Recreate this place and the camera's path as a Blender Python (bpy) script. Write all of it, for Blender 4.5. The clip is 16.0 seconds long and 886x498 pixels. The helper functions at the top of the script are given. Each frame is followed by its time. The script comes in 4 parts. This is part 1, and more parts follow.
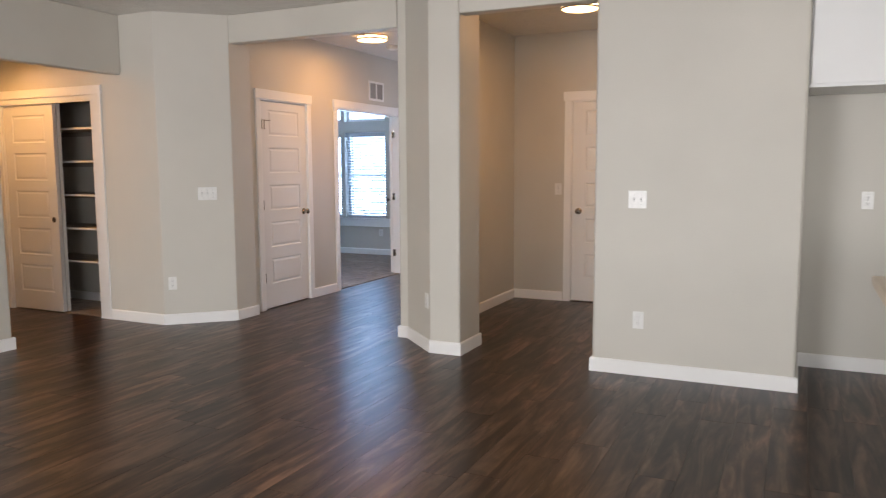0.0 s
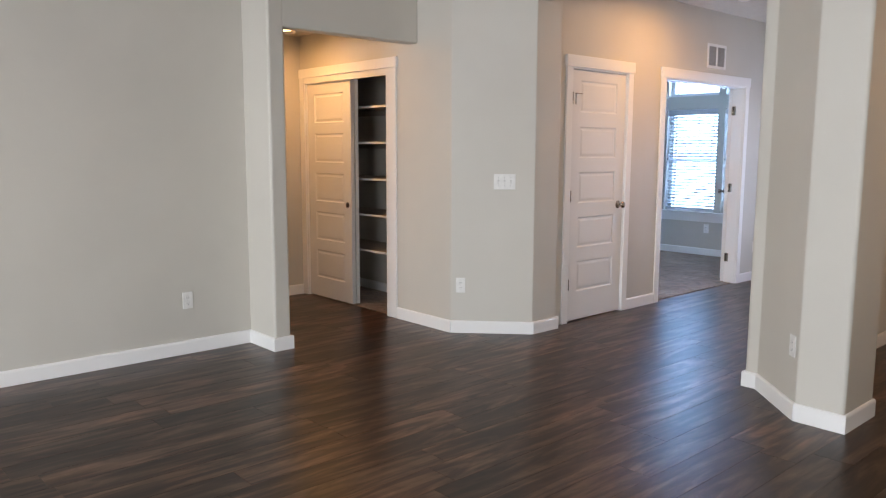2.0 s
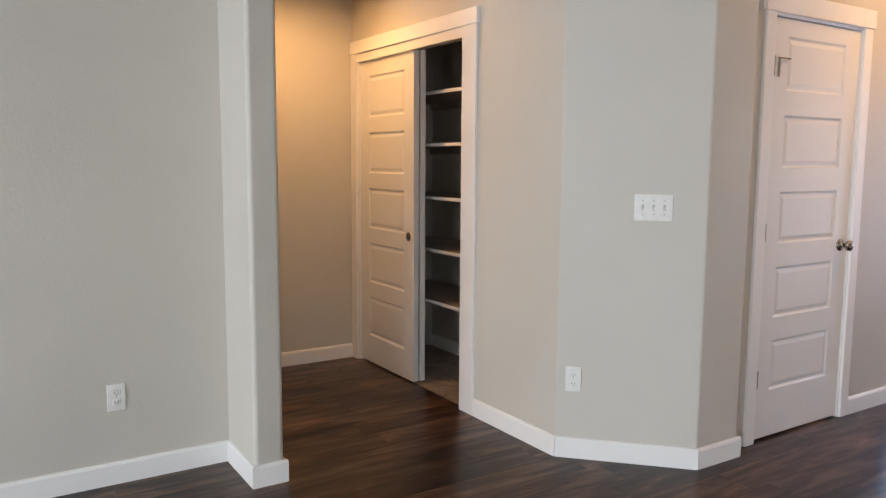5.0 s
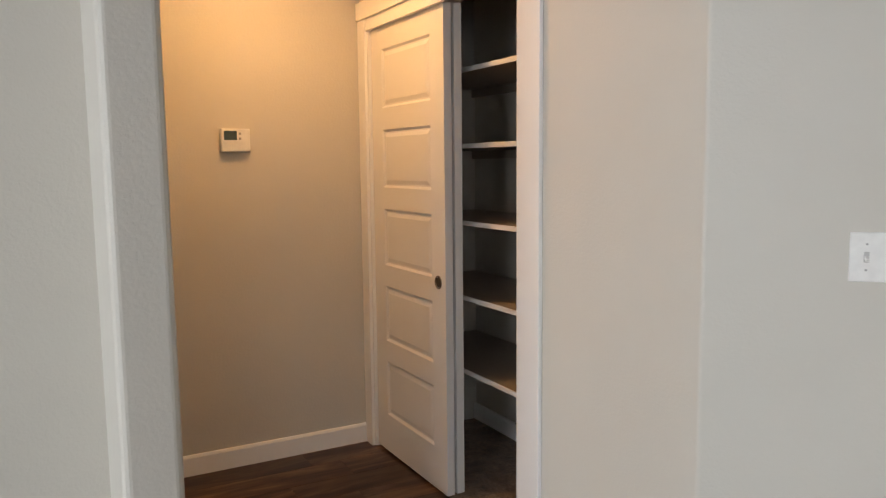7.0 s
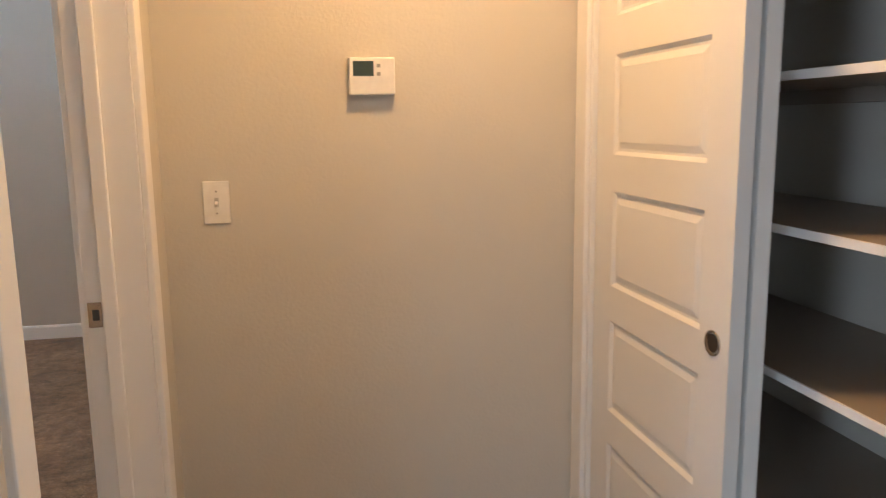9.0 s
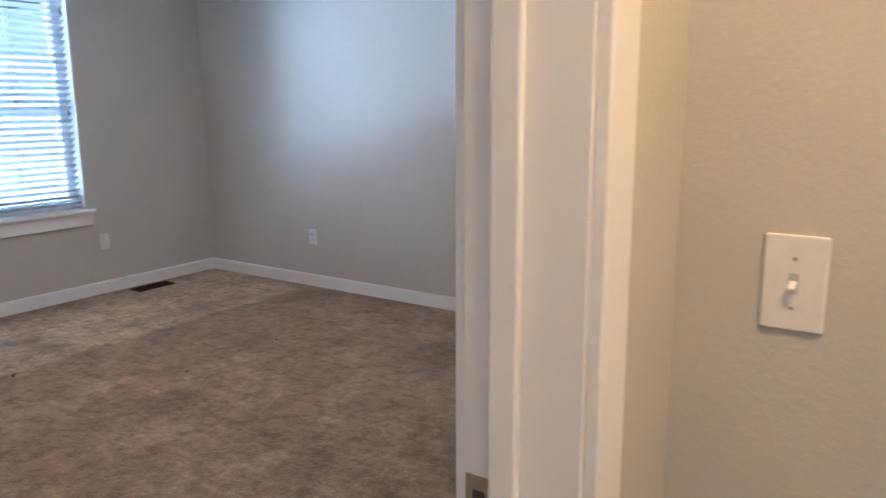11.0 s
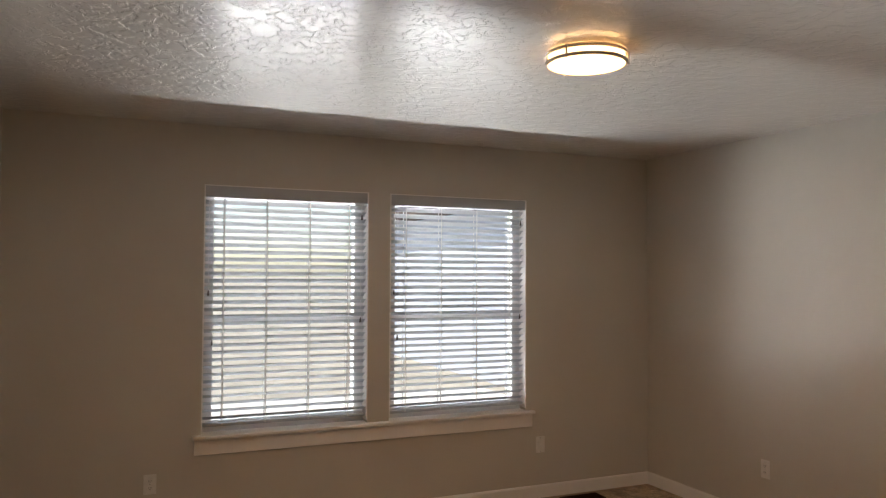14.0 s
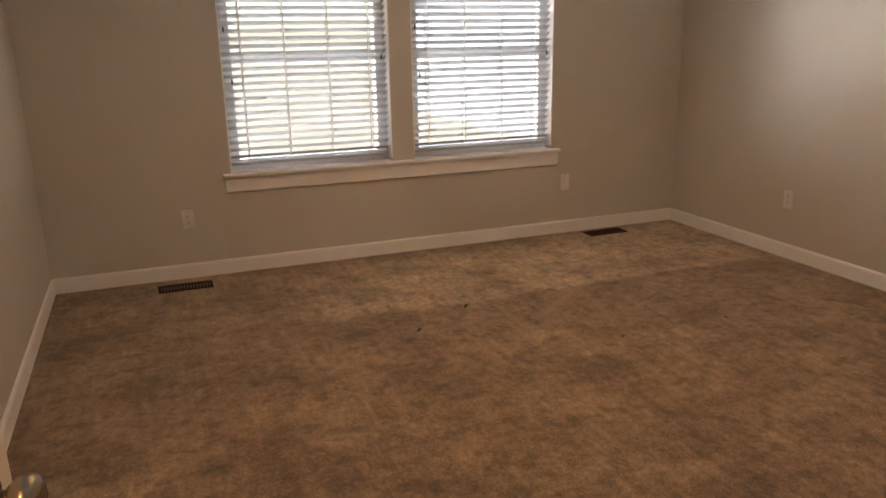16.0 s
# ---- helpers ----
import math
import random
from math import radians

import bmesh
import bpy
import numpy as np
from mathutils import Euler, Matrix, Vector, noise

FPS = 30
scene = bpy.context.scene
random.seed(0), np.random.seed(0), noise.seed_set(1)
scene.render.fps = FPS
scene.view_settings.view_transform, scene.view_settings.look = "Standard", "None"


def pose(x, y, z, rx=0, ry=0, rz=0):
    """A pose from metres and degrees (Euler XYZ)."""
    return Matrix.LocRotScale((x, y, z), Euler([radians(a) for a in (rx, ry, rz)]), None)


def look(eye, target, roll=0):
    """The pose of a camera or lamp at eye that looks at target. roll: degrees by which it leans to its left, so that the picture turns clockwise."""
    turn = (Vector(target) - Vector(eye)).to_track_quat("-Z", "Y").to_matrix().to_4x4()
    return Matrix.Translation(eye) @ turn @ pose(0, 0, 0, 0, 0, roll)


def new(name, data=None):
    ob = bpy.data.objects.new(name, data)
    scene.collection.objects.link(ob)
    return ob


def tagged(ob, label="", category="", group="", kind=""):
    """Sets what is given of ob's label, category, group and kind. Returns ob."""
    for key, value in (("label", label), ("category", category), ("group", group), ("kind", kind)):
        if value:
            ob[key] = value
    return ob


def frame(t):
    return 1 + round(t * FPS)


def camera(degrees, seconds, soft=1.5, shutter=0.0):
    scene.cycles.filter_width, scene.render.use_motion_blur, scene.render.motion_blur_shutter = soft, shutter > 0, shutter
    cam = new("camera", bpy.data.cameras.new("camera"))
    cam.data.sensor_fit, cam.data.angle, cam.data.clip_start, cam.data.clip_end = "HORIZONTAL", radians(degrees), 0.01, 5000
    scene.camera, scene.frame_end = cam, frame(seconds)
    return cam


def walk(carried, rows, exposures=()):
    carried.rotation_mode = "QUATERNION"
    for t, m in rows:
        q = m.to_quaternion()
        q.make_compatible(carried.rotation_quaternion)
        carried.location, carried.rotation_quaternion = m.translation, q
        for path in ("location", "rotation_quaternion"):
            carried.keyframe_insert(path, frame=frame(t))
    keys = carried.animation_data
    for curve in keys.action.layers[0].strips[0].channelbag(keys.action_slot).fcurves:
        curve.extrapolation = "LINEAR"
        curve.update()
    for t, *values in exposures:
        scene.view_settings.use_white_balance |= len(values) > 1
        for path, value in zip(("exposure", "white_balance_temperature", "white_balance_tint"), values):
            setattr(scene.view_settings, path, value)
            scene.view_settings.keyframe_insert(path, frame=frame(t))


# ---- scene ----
cam = camera(60.8, 16.0, soft=1.2, shutter=0.2)
PATH = [
    (0, (0.06, -0.087, 1.387), (-0.788, 1.712, 1.172), -0.3),
    (0.5, (-0.145, 0.153, 1.39), (-1.188, 1.842, 1.153), -1.0),
    (1, (-0.351, 0.419, 1.379), (-1.631, 1.934, 1.117), -0.8),
    (1.5, (-0.543, 0.716, 1.411), (-1.97, 2.091, 1.144), -0.3),
    (2, (-0.803, 1.0, 1.406), (-2.279, 2.323, 1.144), 0.2),
    (2.5, (-1.012, 1.24, 1.399), (-2.534, 2.509, 1.13), 0.9),
    (3, (-1.271, 1.485, 1.398), (-2.871, 2.655, 1.132), 1.1),
    (3.5, (-1.58, 1.71, 1.368), (-3.196, 2.858, 1.105), 0.3),
    (3.7, (-1.69, 1.82, 1.381), (-3.307, 2.968, 1.118), -0.1),
    (5.8, (-2.957, 2.942, 1.345), (-4.661, 3.969, 1.137), 0.3),
    (6, (-3.087, 3.006, 1.387), (-4.793, 4.022, 1.153), -0.5),
    (6.5, (-3.427, 3.211, 1.412), (-5.149, 4.202, 1.18), -0.9),
    (7, (-3.719, 3.421, 1.39), (-5.461, 4.378, 1.164), -0.6),
    (7.5, (-4.027, 3.613, 1.383), (-5.809, 4.488, 1.141), -0.7),
    (8, (-4.35, 3.768, 1.378), (-6.166, 4.561, 1.102), -1.0),
    (8.2, (-4.467, 3.824, 1.369), (-6.304, 4.56, 1.08), -1.1),
    (10.3, (-5.87, 4.159, 1.382), (-7.752, 3.602, 0.997), 0.3),
    (10.5, (-5.968, 4.122, 1.373), (-7.788, 3.393, 0.981), 0.3),
    (11, (-6.188, 3.957, 1.383), (-7.816, 2.861, 0.994), -0.3),
    (11.5, (-6.312, 3.84, 1.376), (-7.659, 2.406, 1.018), -0.8),
    (12, (-6.471, 3.685, 1.432), (-7.485, 1.995, 1.098), -0.4),
    (12.5, (-6.508, 3.655, 1.471), (-7.318, 1.849, 1.187), 0.3),
    (13, (-6.47, 3.637, 1.533), (-7.259, 1.807, 1.359), 0.9),
    (13.5, (-6.466, 3.635, 1.573), (-7.267, 1.803, 1.556), 0.7),
    (14, (-6.445, 3.646, 1.603), (-7.246, 1.814, 1.67), 0.3),
    (14.5, (-6.446, 3.647, 1.59), (-7.226, 1.806, 1.641), -0.1),
    (15, (-6.448, 3.629, 1.547), (-7.204, 1.78, 1.442), -0.4),
    (15.5, (-6.452, 3.622, 1.469), (-7.187, 1.788, 1.16), -0.8),
    (15.6, (-6.459, 3.623, 1.463), (-7.187, 1.795, 1.105), -0.8),
    (16, (-6.49, 3.644, 1.422), (-7.186, 1.85, 0.879), -1.0),
]

EXPOSURES = [(0, 0.86, 6900, 12), (1.5, 1.0, 6500, 10), (3.5, 0.94, 6500, 10), (6, 1.06, 6300, 8), (7.5, 1.0, 6500, 8), (8.2, 1.25, 6300, 7), (10.3, 1.82, 4500, 0), (11.5, 1.65, 4700, 1), (12.5, 1.5, 5350, 4), (13, 1.38, 5700, 5), (13.5, 0.95, 6800, 9), (14.5, 0.66, 7200, 11), (15, 0.72, 7300, 12), (16, 1.2, 7700, 13)]
LIVING_W, BED_WIN, BED_FILL, BED2_WIN = 172.0, 24.0, 390.0, 34.0
BED_LAMP, ALC_LAMP, HALL_LAMP, ENTRY_LAMP, LAMP_GLOW = 5.0, 5.6, 7.5, 5.0, 4.5
BLIND_TILT = 27.0
walk(cam, [(t, look(eye, target, roll)) for t, eye, target, roll in PATH], EXPOSURES)

# ---- world, sun and daylight ----
world = bpy.data.worlds.new("world")
scene.world = world
world.use_nodes = True
wn = world.node_tree.nodes
sky = wn.new("ShaderNodeTexSky")
sky.sky_type = "NISHITA"
sky.sun_disc = False
sky.sun_elevation = radians(53.4)
sky.sun_rotation = radians(88.7)
world.node_tree.links.new(sky.outputs[0], wn["Background"].inputs[0])
wn["Background"].inputs[1].default_value = 0.15

sun_data = bpy.data.lights.new("sun", "SUN")
sun_data.energy = 4.0
sun_data.angle = radians(0.5)
sun_data.color = (1.0, 0.95, 0.88)
sun = new("sun", sun_data)
sun.matrix_world = look((26, 0.6, 35), (0, 0, 0))


def window_light(x, y, z, w, h, power, target, color=(0.86, 0.895, 0.965), spread=180.0):
    d = bpy.data.lights.new("window_light", "AREA")
    d.shape, d.size, d.size_y, d.energy, d.color = "RECTANGLE", w, h, power, color
    d.spread = radians(spread)
    ob = new("window_light", d)
    ob.matrix_world = look((x, y, z), target)
    return ob


def bulb(x, y, z, power, radius=0.1, color=(1.0, 0.50, 0.17)):
    """The light that a flush lamp throws down into its room."""
    d = bpy.data.lights.new("bulb", "AREA")
    d.shape, d.size, d.energy, d.color = "DISK", radius * 2, power, color
    ob = new("bulb", d)
    ob.location = (x, y, z)
    return ob


SOUTH, EAST = -4.6, 4.2
window_light(-2.9, SOUTH + 0.05, 1.15, 2.3, 2.0, LIVING_W, (-2.9, 5, 1.0))
window_light(1.6, SOUTH + 0.05, 1.35, 2.3, 1.5, LIVING_W * 0.58, (1.6, 5, 1.0))
window_light(EAST - 0.05, 0.2, 1.35, 2.2, 1.5, LIVING_W * 0.19, (-5, 0.2, 1.1))


# unseen lamps added outside, above and below each window, for sky and ground light
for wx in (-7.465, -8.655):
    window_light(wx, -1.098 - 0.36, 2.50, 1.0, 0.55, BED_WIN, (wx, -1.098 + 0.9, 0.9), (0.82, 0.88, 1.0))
    window_light(wx, -1.098 - 0.40, 0.22, 1.0, 0.55, BED_FILL * 0.008, (wx, -1.098 + 0.9, 1.6), (0.82, 0.90, 1.0))
# unseen lamp added low over the patio as bounced daylight, in at the slats' slant
window_light(-8.2, -4.1, -0.075, 4.4, 0.36, BED_FILL, (-8.15, -1.098, 1.5), (0.84, 0.91, 1.0), 140.0)
# unseen fill lamp added outside, sends level light through the windows to the west wall
window_light(-6.45, -3.3, 1.1, 0.9, 2.2, BED_FILL * 0.055, (-8.3, -1.098, 1.4), (0.95, 0.96, 1.0), 130.0)
for wx, ww in ((-7.14, 0.82), (-6.23, 0.64), (-5.355, 0.71)):
    window_light(wx, 10.35 + 0.19, 1.265, ww, 1.26, BED2_WIN * ww, (wx, 0, 1.265), (0.36, 0.58, 1.0))
    window_light(wx, 10.35 + 0.19, 2.435, ww, 0.52, BED2_WIN * ww * 0.4, (wx, 0, 2.435), (0.36, 0.58, 1.0))

window_light(-3.65, 9.53, 1.2, 0.9, 1.7, 7.0, (-3.65, 5, 1.0), (0.62, 0.70, 1.0))


# ---- materials ----
def base_material(name, rough=0.5, metal=0.0):
    m = bpy.data.materials.new(name)
    m.use_nodes = True
    nt = m.node_tree
    b = nt.nodes["Principled BSDF"]
    b.inputs["Roughness"].default_value = rough
    b.inputs["Metallic"].default_value = metal
    return m, nt, b


def node(nt, kind, **inputs):
    n = nt.nodes.new(kind)
    for key, value in inputs.items():
        n.inputs[key.replace("_", " ")].default_value = value
    return n


def ramp(nt, fac, stops):
    r = nt.nodes.new("ShaderNodeValToRGB")
    while len(r.color_ramp.elements) < len(stops):
        r.color_ramp.elements.new(0.5)
    for e, (p, c) in zip(r.color_ramp.elements, stops):
        e.position, e.color = p, (*c, 1)
    nt.links.new(fac, r.inputs[0])
    return r


def bump(nt, bsdf, height, strength, distance, under=None):
    b = nt.nodes.new("ShaderNodeBump")
    b.inputs["Strength"].default_value = strength
    b.inputs["Distance"].default_value = distance
    nt.links.new(height, b.inputs["Height"])
    if under:
        nt.links.new(under.outputs[0], b.inputs["Normal"])
    nt.links.new(b.outputs[0], bsdf.inputs["Normal"])
    return b


def object_coords(nt):
    return nt.nodes.new("ShaderNodeTexCoord").outputs["Object"]


def painted(name, color, rough=0.6, grain=90.0, depth=0.0012, strength=0.35, vary=0.04):
    """Paint: faint blotches, a rolled or sprayed relief."""
    m, nt, b = base_material(name, rough)
    co = object_coords(nt)
    big = node(nt, "ShaderNodeTexNoise", Scale=1.3, Detail=4.0)
    fine = node(nt, "ShaderNodeTexNoise", Scale=grain, Detail=3.0, Roughness=0.6)
    nt.links.new(co, big.inputs["Vector"])
    nt.links.new(co, fine.inputs["Vector"])
    lo = tuple(c * (1 - vary) for c in color)
    hi = tuple(min(1, c * (1 + vary)) for c in color)
    r = ramp(nt, big.outputs[0], [(0.3, lo), (0.7, hi)])
    nt.links.new(r.outputs[0], b.inputs["Base Color"])
    if depth:
        bump(nt, b, fine.outputs[0], strength, depth)
    return m


def plain(name, color, rough=0.4, metal=0.0):
    m, nt, b = base_material(name, rough, metal)
    co = object_coords(nt)
    n = node(nt, "ShaderNodeTexNoise", Scale=35.0, Detail=3.0)
    nt.links.new(co, n.inputs["Vector"])
    r = ramp(nt, n.outputs[0], [(0.3, tuple(c * 0.94 for c in color)), (0.7, tuple(min(1, c * 1.04) for c in color))])
    nt.links.new(r.outputs[0], b.inputs["Base Color"])
    return m


def knockdown(name, color):
    """Ceiling: troweled knockdown islands under a slightly shiny paint."""
    m, nt, b = base_material(name, 0.23)
    b.inputs["Specular IOR Level"].default_value = 0.75
    co = object_coords(nt)
    warp = node(nt, "ShaderNodeTexNoise", Scale=9.0, Detail=2.0)
    nt.links.new(co, warp.inputs["Vector"])
    mix = nt.nodes.new("ShaderNodeMix")
    mix.data_type = "RGBA"
    mix.inputs[0].default_value = 0.12
    nt.links.new(co, mix.inputs[6])
    nt.links.new(warp.outputs["Color"], mix.inputs[7])
    isl = node(nt, "ShaderNodeTexNoise", Scale=16.0, Detail=5.0, Roughness=0.62)
    nt.links.new(mix.outputs[2], isl.inputs["Vector"])
    flat = ramp(nt, isl.outputs[0], [(0.47, (0, 0, 0)), (0.55, (1, 1, 1))])
    big = node(nt, "ShaderNodeTexNoise", Scale=0.9, Detail=3.0)
    nt.links.new(co, big.inputs["Vector"])
    tone = ramp(nt, big.outputs[0], [(0.3, tuple(c * 0.96 for c in color)), (0.7, color)])
    nt.links.new(tone.outputs[0], b.inputs["Base Color"])
    under = bump(nt, b, flat.outputs[0], 0.8, 0.003)
    wave = node(nt, "ShaderNodeTexNoise", Scale=5.0, Detail=2.0)
    nt.links.new(co, wave.inputs["Vector"])
    bump(nt, b, wave.outputs[0], 0.08, 0.02, under)
    return m


def plank_wood(name, island):
    """Dark vinyl plank with streaky grain; each board has its own tone."""
    m, nt, b = base_material(name, 0.3)
    b.inputs["Specular IOR Level"].default_value = 0.32
    if island:
        rnd = nt.nodes.new("ShaderNodeNewGeometry").outputs["Random Per Island"]
    else:
        rnd = nt.nodes.new("ShaderNodeObjectInfo").outputs["Random"]
    geo = nt.nodes.new("ShaderNodeNewGeometry").outputs["Position"]
    shift = nt.nodes.new("ShaderNodeVectorMath")
    shift.operation = "MULTIPLY_ADD"
    comb = nt.nodes.new("ShaderNodeCombineXYZ")
    for i in range(3):
        nt.links.new(rnd, comb.inputs[i])
    nt.links.new(comb.outputs[0], shift.inputs[0])
    shift.inputs[1].default_value = (37.0, 53.0, 11.0)
    nt.links.new(geo, shift.inputs[2])
    mp = nt.nodes.new("ShaderNodeMapping")
    mp.inputs["Scale"].default_value = (12.0, 1.4, 1.0)
    nt.links.new(shift.outputs[0], mp.inputs["Vector"])
    streak = node(nt, "ShaderNodeTexNoise", Scale=1.0, Detail=5.0, Roughness=0.6, Distortion=1.0)
    nt.links.new(mp.outputs[0], streak.inputs["Vector"])
    mp2 = nt.nodes.new("ShaderNodeMapping")
    mp2.inputs["Scale"].default_value = (46.0, 2.6, 1.0)
    nt.links.new(shift.outputs[0], mp2.inputs["Vector"])
    fine = node(nt, "ShaderNodeTexNoise", Scale=1.0, Detail=4.0, Roughness=0.7)
    nt.links.new(mp2.outputs[0], fine.inputs["Vector"])
    tone = ramp(nt, streak.outputs[0], [(0.38, WOOD[0]), (0.49, WOOD[1]), (0.62, WOOD[2])])
    pores = ramp(nt, fine.outputs[0], [(0.34, (0.86, 0.86, 0.85)), (0.66, (1.07, 1.07, 1.07))])
    boards = ramp(nt, rnd, [(0.0, (0.66, 0.65, 0.66)), (0.5, (1, 1, 1)), (1.0, (1.36, 1.3, 1.26))])
    mp3 = nt.nodes.new("ShaderNodeMapping")
    mp3.inputs["Scale"].default_value = (7.5, 2.4, 1.0)
    nt.links.new(shift.outputs[0], mp3.inputs["Vector"])
    knots = node(nt, "ShaderNodeTexNoise", Scale=1.0, Detail=5.0, Roughness=0.62, Distortion=0.8)
    nt.links.new(mp3.outputs[0], knots.inputs["Vector"])
    worn = ramp(nt, knots.outputs[0], [(0.36, (0.55, 0.53, 0.52)), (0.5, (1, 1, 1)), (0.66, (1.55, 1.54, 1.53))])
    last = tone.outputs[0]
    for other in (pores, boards, worn):
        mul = nt.nodes.new("ShaderNodeMix")
        mul.data_type, mul.blend_type = "RGBA", "MULTIPLY"
        mul.inputs[0].default_value = 1.0
        nt.links.new(last, mul.inputs[6])
        nt.links.new(other.outputs[0], mul.inputs[7])
        last = mul.outputs[2]
    nt.links.new(last, b.inputs["Base Color"])
    rr = ramp(nt, streak.outputs[0], [(0.3, (0.33,) * 3), (0.7, (0.28,) * 3)])
    nt.links.new(rr.outputs[0], b.inputs["Roughness"])
    bump(nt, b, fine.outputs[0], 0.06, 0.0004)
    return m


def carpet_material(name, dark, mid, light, band_edges=None):
    """Cut pile: tuft speckle, brushed patches and soft trodden dents."""
    m, nt, b = base_material(name, 0.95)
    co = object_coords(nt)
    patch = node(nt, "ShaderNodeTexNoise", Scale=2.6, Detail=6.0, Roughness=0.66)
    dent = node(nt, "ShaderNodeTexNoise", Scale=11.0, Detail=4.0, Roughness=0.6)
    tuft = node(nt, "ShaderNodeTexNoise", Scale=130.0, Detail=3.0, Roughness=0.8)
    mp = nt.nodes.new("ShaderNodeMapping")
    mp.inputs["Scale"].default_value = (34.0, 3.0, 1.0)
    nt.links.new(co, mp.inputs["Vector"])
    rows = node(nt, "ShaderNodeTexNoise", Scale=1.0, Detail=3.0)
    nt.links.new(mp.outputs[0], rows.inputs["Vector"])
    clump = node(nt, "ShaderNodeTexNoise", Scale=24.0, Detail=6.0, Roughness=0.72)
    for n in (patch, dent, tuft, clump):
        nt.links.new(co, n.inputs["Vector"])
    tone = ramp(nt, patch.outputs[0], [(0.3, dark), (0.5, mid), (0.7, light)])
    last = tone.outputs[0]
    for src, lo, hi, p0, p1 in ((dent, 0.62, 1.08, 0.34, 0.52), (clump, 0.74, 1.22, 0.36, 0.64), (tuft, 0.6, 1.35, 0.37, 0.63), (rows, 0.84, 1.14, 0.3, 0.7)):
        r = ramp(nt, src.outputs[0], [(p0, (lo,) * 3), (p1, (hi,) * 3)])
        mul = nt.nodes.new("ShaderNodeMix")
        mul.data_type, mul.blend_type = "RGBA", "MULTIPLY"
        mul.inputs[0].default_value = 1.0
        nt.links.new(last, mul.inputs[6])
        nt.links.new(r.outputs[0], mul.inputs[7])
        last = mul.outputs[2]
    if band_edges:
        # paler, greyer band with wavy edges; carpet outside it is darker and browner
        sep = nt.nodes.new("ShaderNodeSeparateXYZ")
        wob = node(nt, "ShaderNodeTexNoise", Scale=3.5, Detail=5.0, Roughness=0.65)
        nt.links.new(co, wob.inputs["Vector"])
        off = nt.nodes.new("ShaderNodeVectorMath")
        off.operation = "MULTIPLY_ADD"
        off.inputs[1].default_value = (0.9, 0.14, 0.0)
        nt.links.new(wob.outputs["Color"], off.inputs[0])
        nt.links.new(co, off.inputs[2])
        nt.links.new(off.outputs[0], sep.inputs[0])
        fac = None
        for axis, a, c in band_edges:
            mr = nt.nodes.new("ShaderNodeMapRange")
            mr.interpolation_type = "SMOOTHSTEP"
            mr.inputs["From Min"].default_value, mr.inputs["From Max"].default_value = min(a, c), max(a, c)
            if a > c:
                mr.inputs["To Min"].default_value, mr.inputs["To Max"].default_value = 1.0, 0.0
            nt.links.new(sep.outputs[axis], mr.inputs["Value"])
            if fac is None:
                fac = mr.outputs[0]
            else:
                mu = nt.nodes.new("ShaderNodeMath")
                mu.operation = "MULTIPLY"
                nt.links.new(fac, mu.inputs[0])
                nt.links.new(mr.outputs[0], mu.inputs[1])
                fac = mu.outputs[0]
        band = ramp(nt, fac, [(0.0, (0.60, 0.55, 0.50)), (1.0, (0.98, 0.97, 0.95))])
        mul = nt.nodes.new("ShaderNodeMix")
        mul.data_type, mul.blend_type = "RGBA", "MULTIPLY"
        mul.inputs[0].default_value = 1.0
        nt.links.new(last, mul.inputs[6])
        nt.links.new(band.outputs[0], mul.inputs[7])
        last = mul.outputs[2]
    nt.links.new(last, b.inputs["Base Color"])
    b.inputs["Sheen Weight"].default_value = 0.25
    under = bump(nt, b, dent.outputs[0], 0.6, 0.018)
    bump(nt, b, tuft.outputs[0], 0.8, 0.006, under)
    return m


def glow(name, color, strength):
    m, nt, b = base_material(name, 0.3)
    b.inputs["Base Color"].default_value = (*color, 1)
    b.inputs["Emission Color"].default_value = (*color, 1)
    b.inputs["Emission Strength"].default_value = strength
    return m


def window_glass(name):
    m, nt, b = base_material(name, 0.0)
    b.inputs["Base Color"].default_value = (0.95, 0.98, 1.0, 1)
    b.inputs["Transmission Weight"].default_value = 1.0
    b.inputs["IOR"].default_value = 1.02
    return m


WOOD = ((0.015, 0.0066, 0.0038), (0.047, 0.0222, 0.0130), (0.112, 0.064, 0.042))
M_WALL = painted("wall_paint", (0.60, 0.57, 0.508), 0.5, 95.0, 0.002, 0.5)
M_CEIL = knockdown("ceiling_paint", (0.80, 0.775, 0.73))
M_TRIM = painted("trim_paint", (0.87, 0.86, 0.84), 0.38, 40.0, 0.0003, 0.2, 0.015)
M_DOOR = painted("door_paint", (0.80, 0.79, 0.77), 0.42, 60.0, 0.0004, 0.25, 0.015)
M_PLATE = plain("switch_plastic", (0.80, 0.79, 0.76), 0.3)
M_SLOTGREY = plain("toggle_recess", (0.5, 0.49, 0.47), 0.5)
M_SLOT = plain("socket_slots", (0.05, 0.05, 0.05), 0.5)
M_NICKEL = plain("brushed_nickel", (0.38, 0.33, 0.28), 0.24, 1.0)
M_DARKMETAL = plain("dark_metal", (0.03, 0.02, 0.014), 0.6, 0.0)
M_REGISTER = plain("brown_register_paint", (0.030, 0.012, 0.007), 0.75)
M_REGISTER.node_tree.nodes["Principled BSDF"].inputs["Specular IOR Level"].default_value = 0.15
M_WOOD = plank_wood("vinyl_plank", False)
M_WOOD_FAR = plank_wood("vinyl_plank_far", True)
M_SUB = plain("joint_shadow", (0.02, 0.015, 0.012), 0.8)
M_CARPET = carpet_material("carpet", (0.17, 0.115, 0.075), (0.25, 0.175, 0.118), (0.34, 0.25, 0.175))
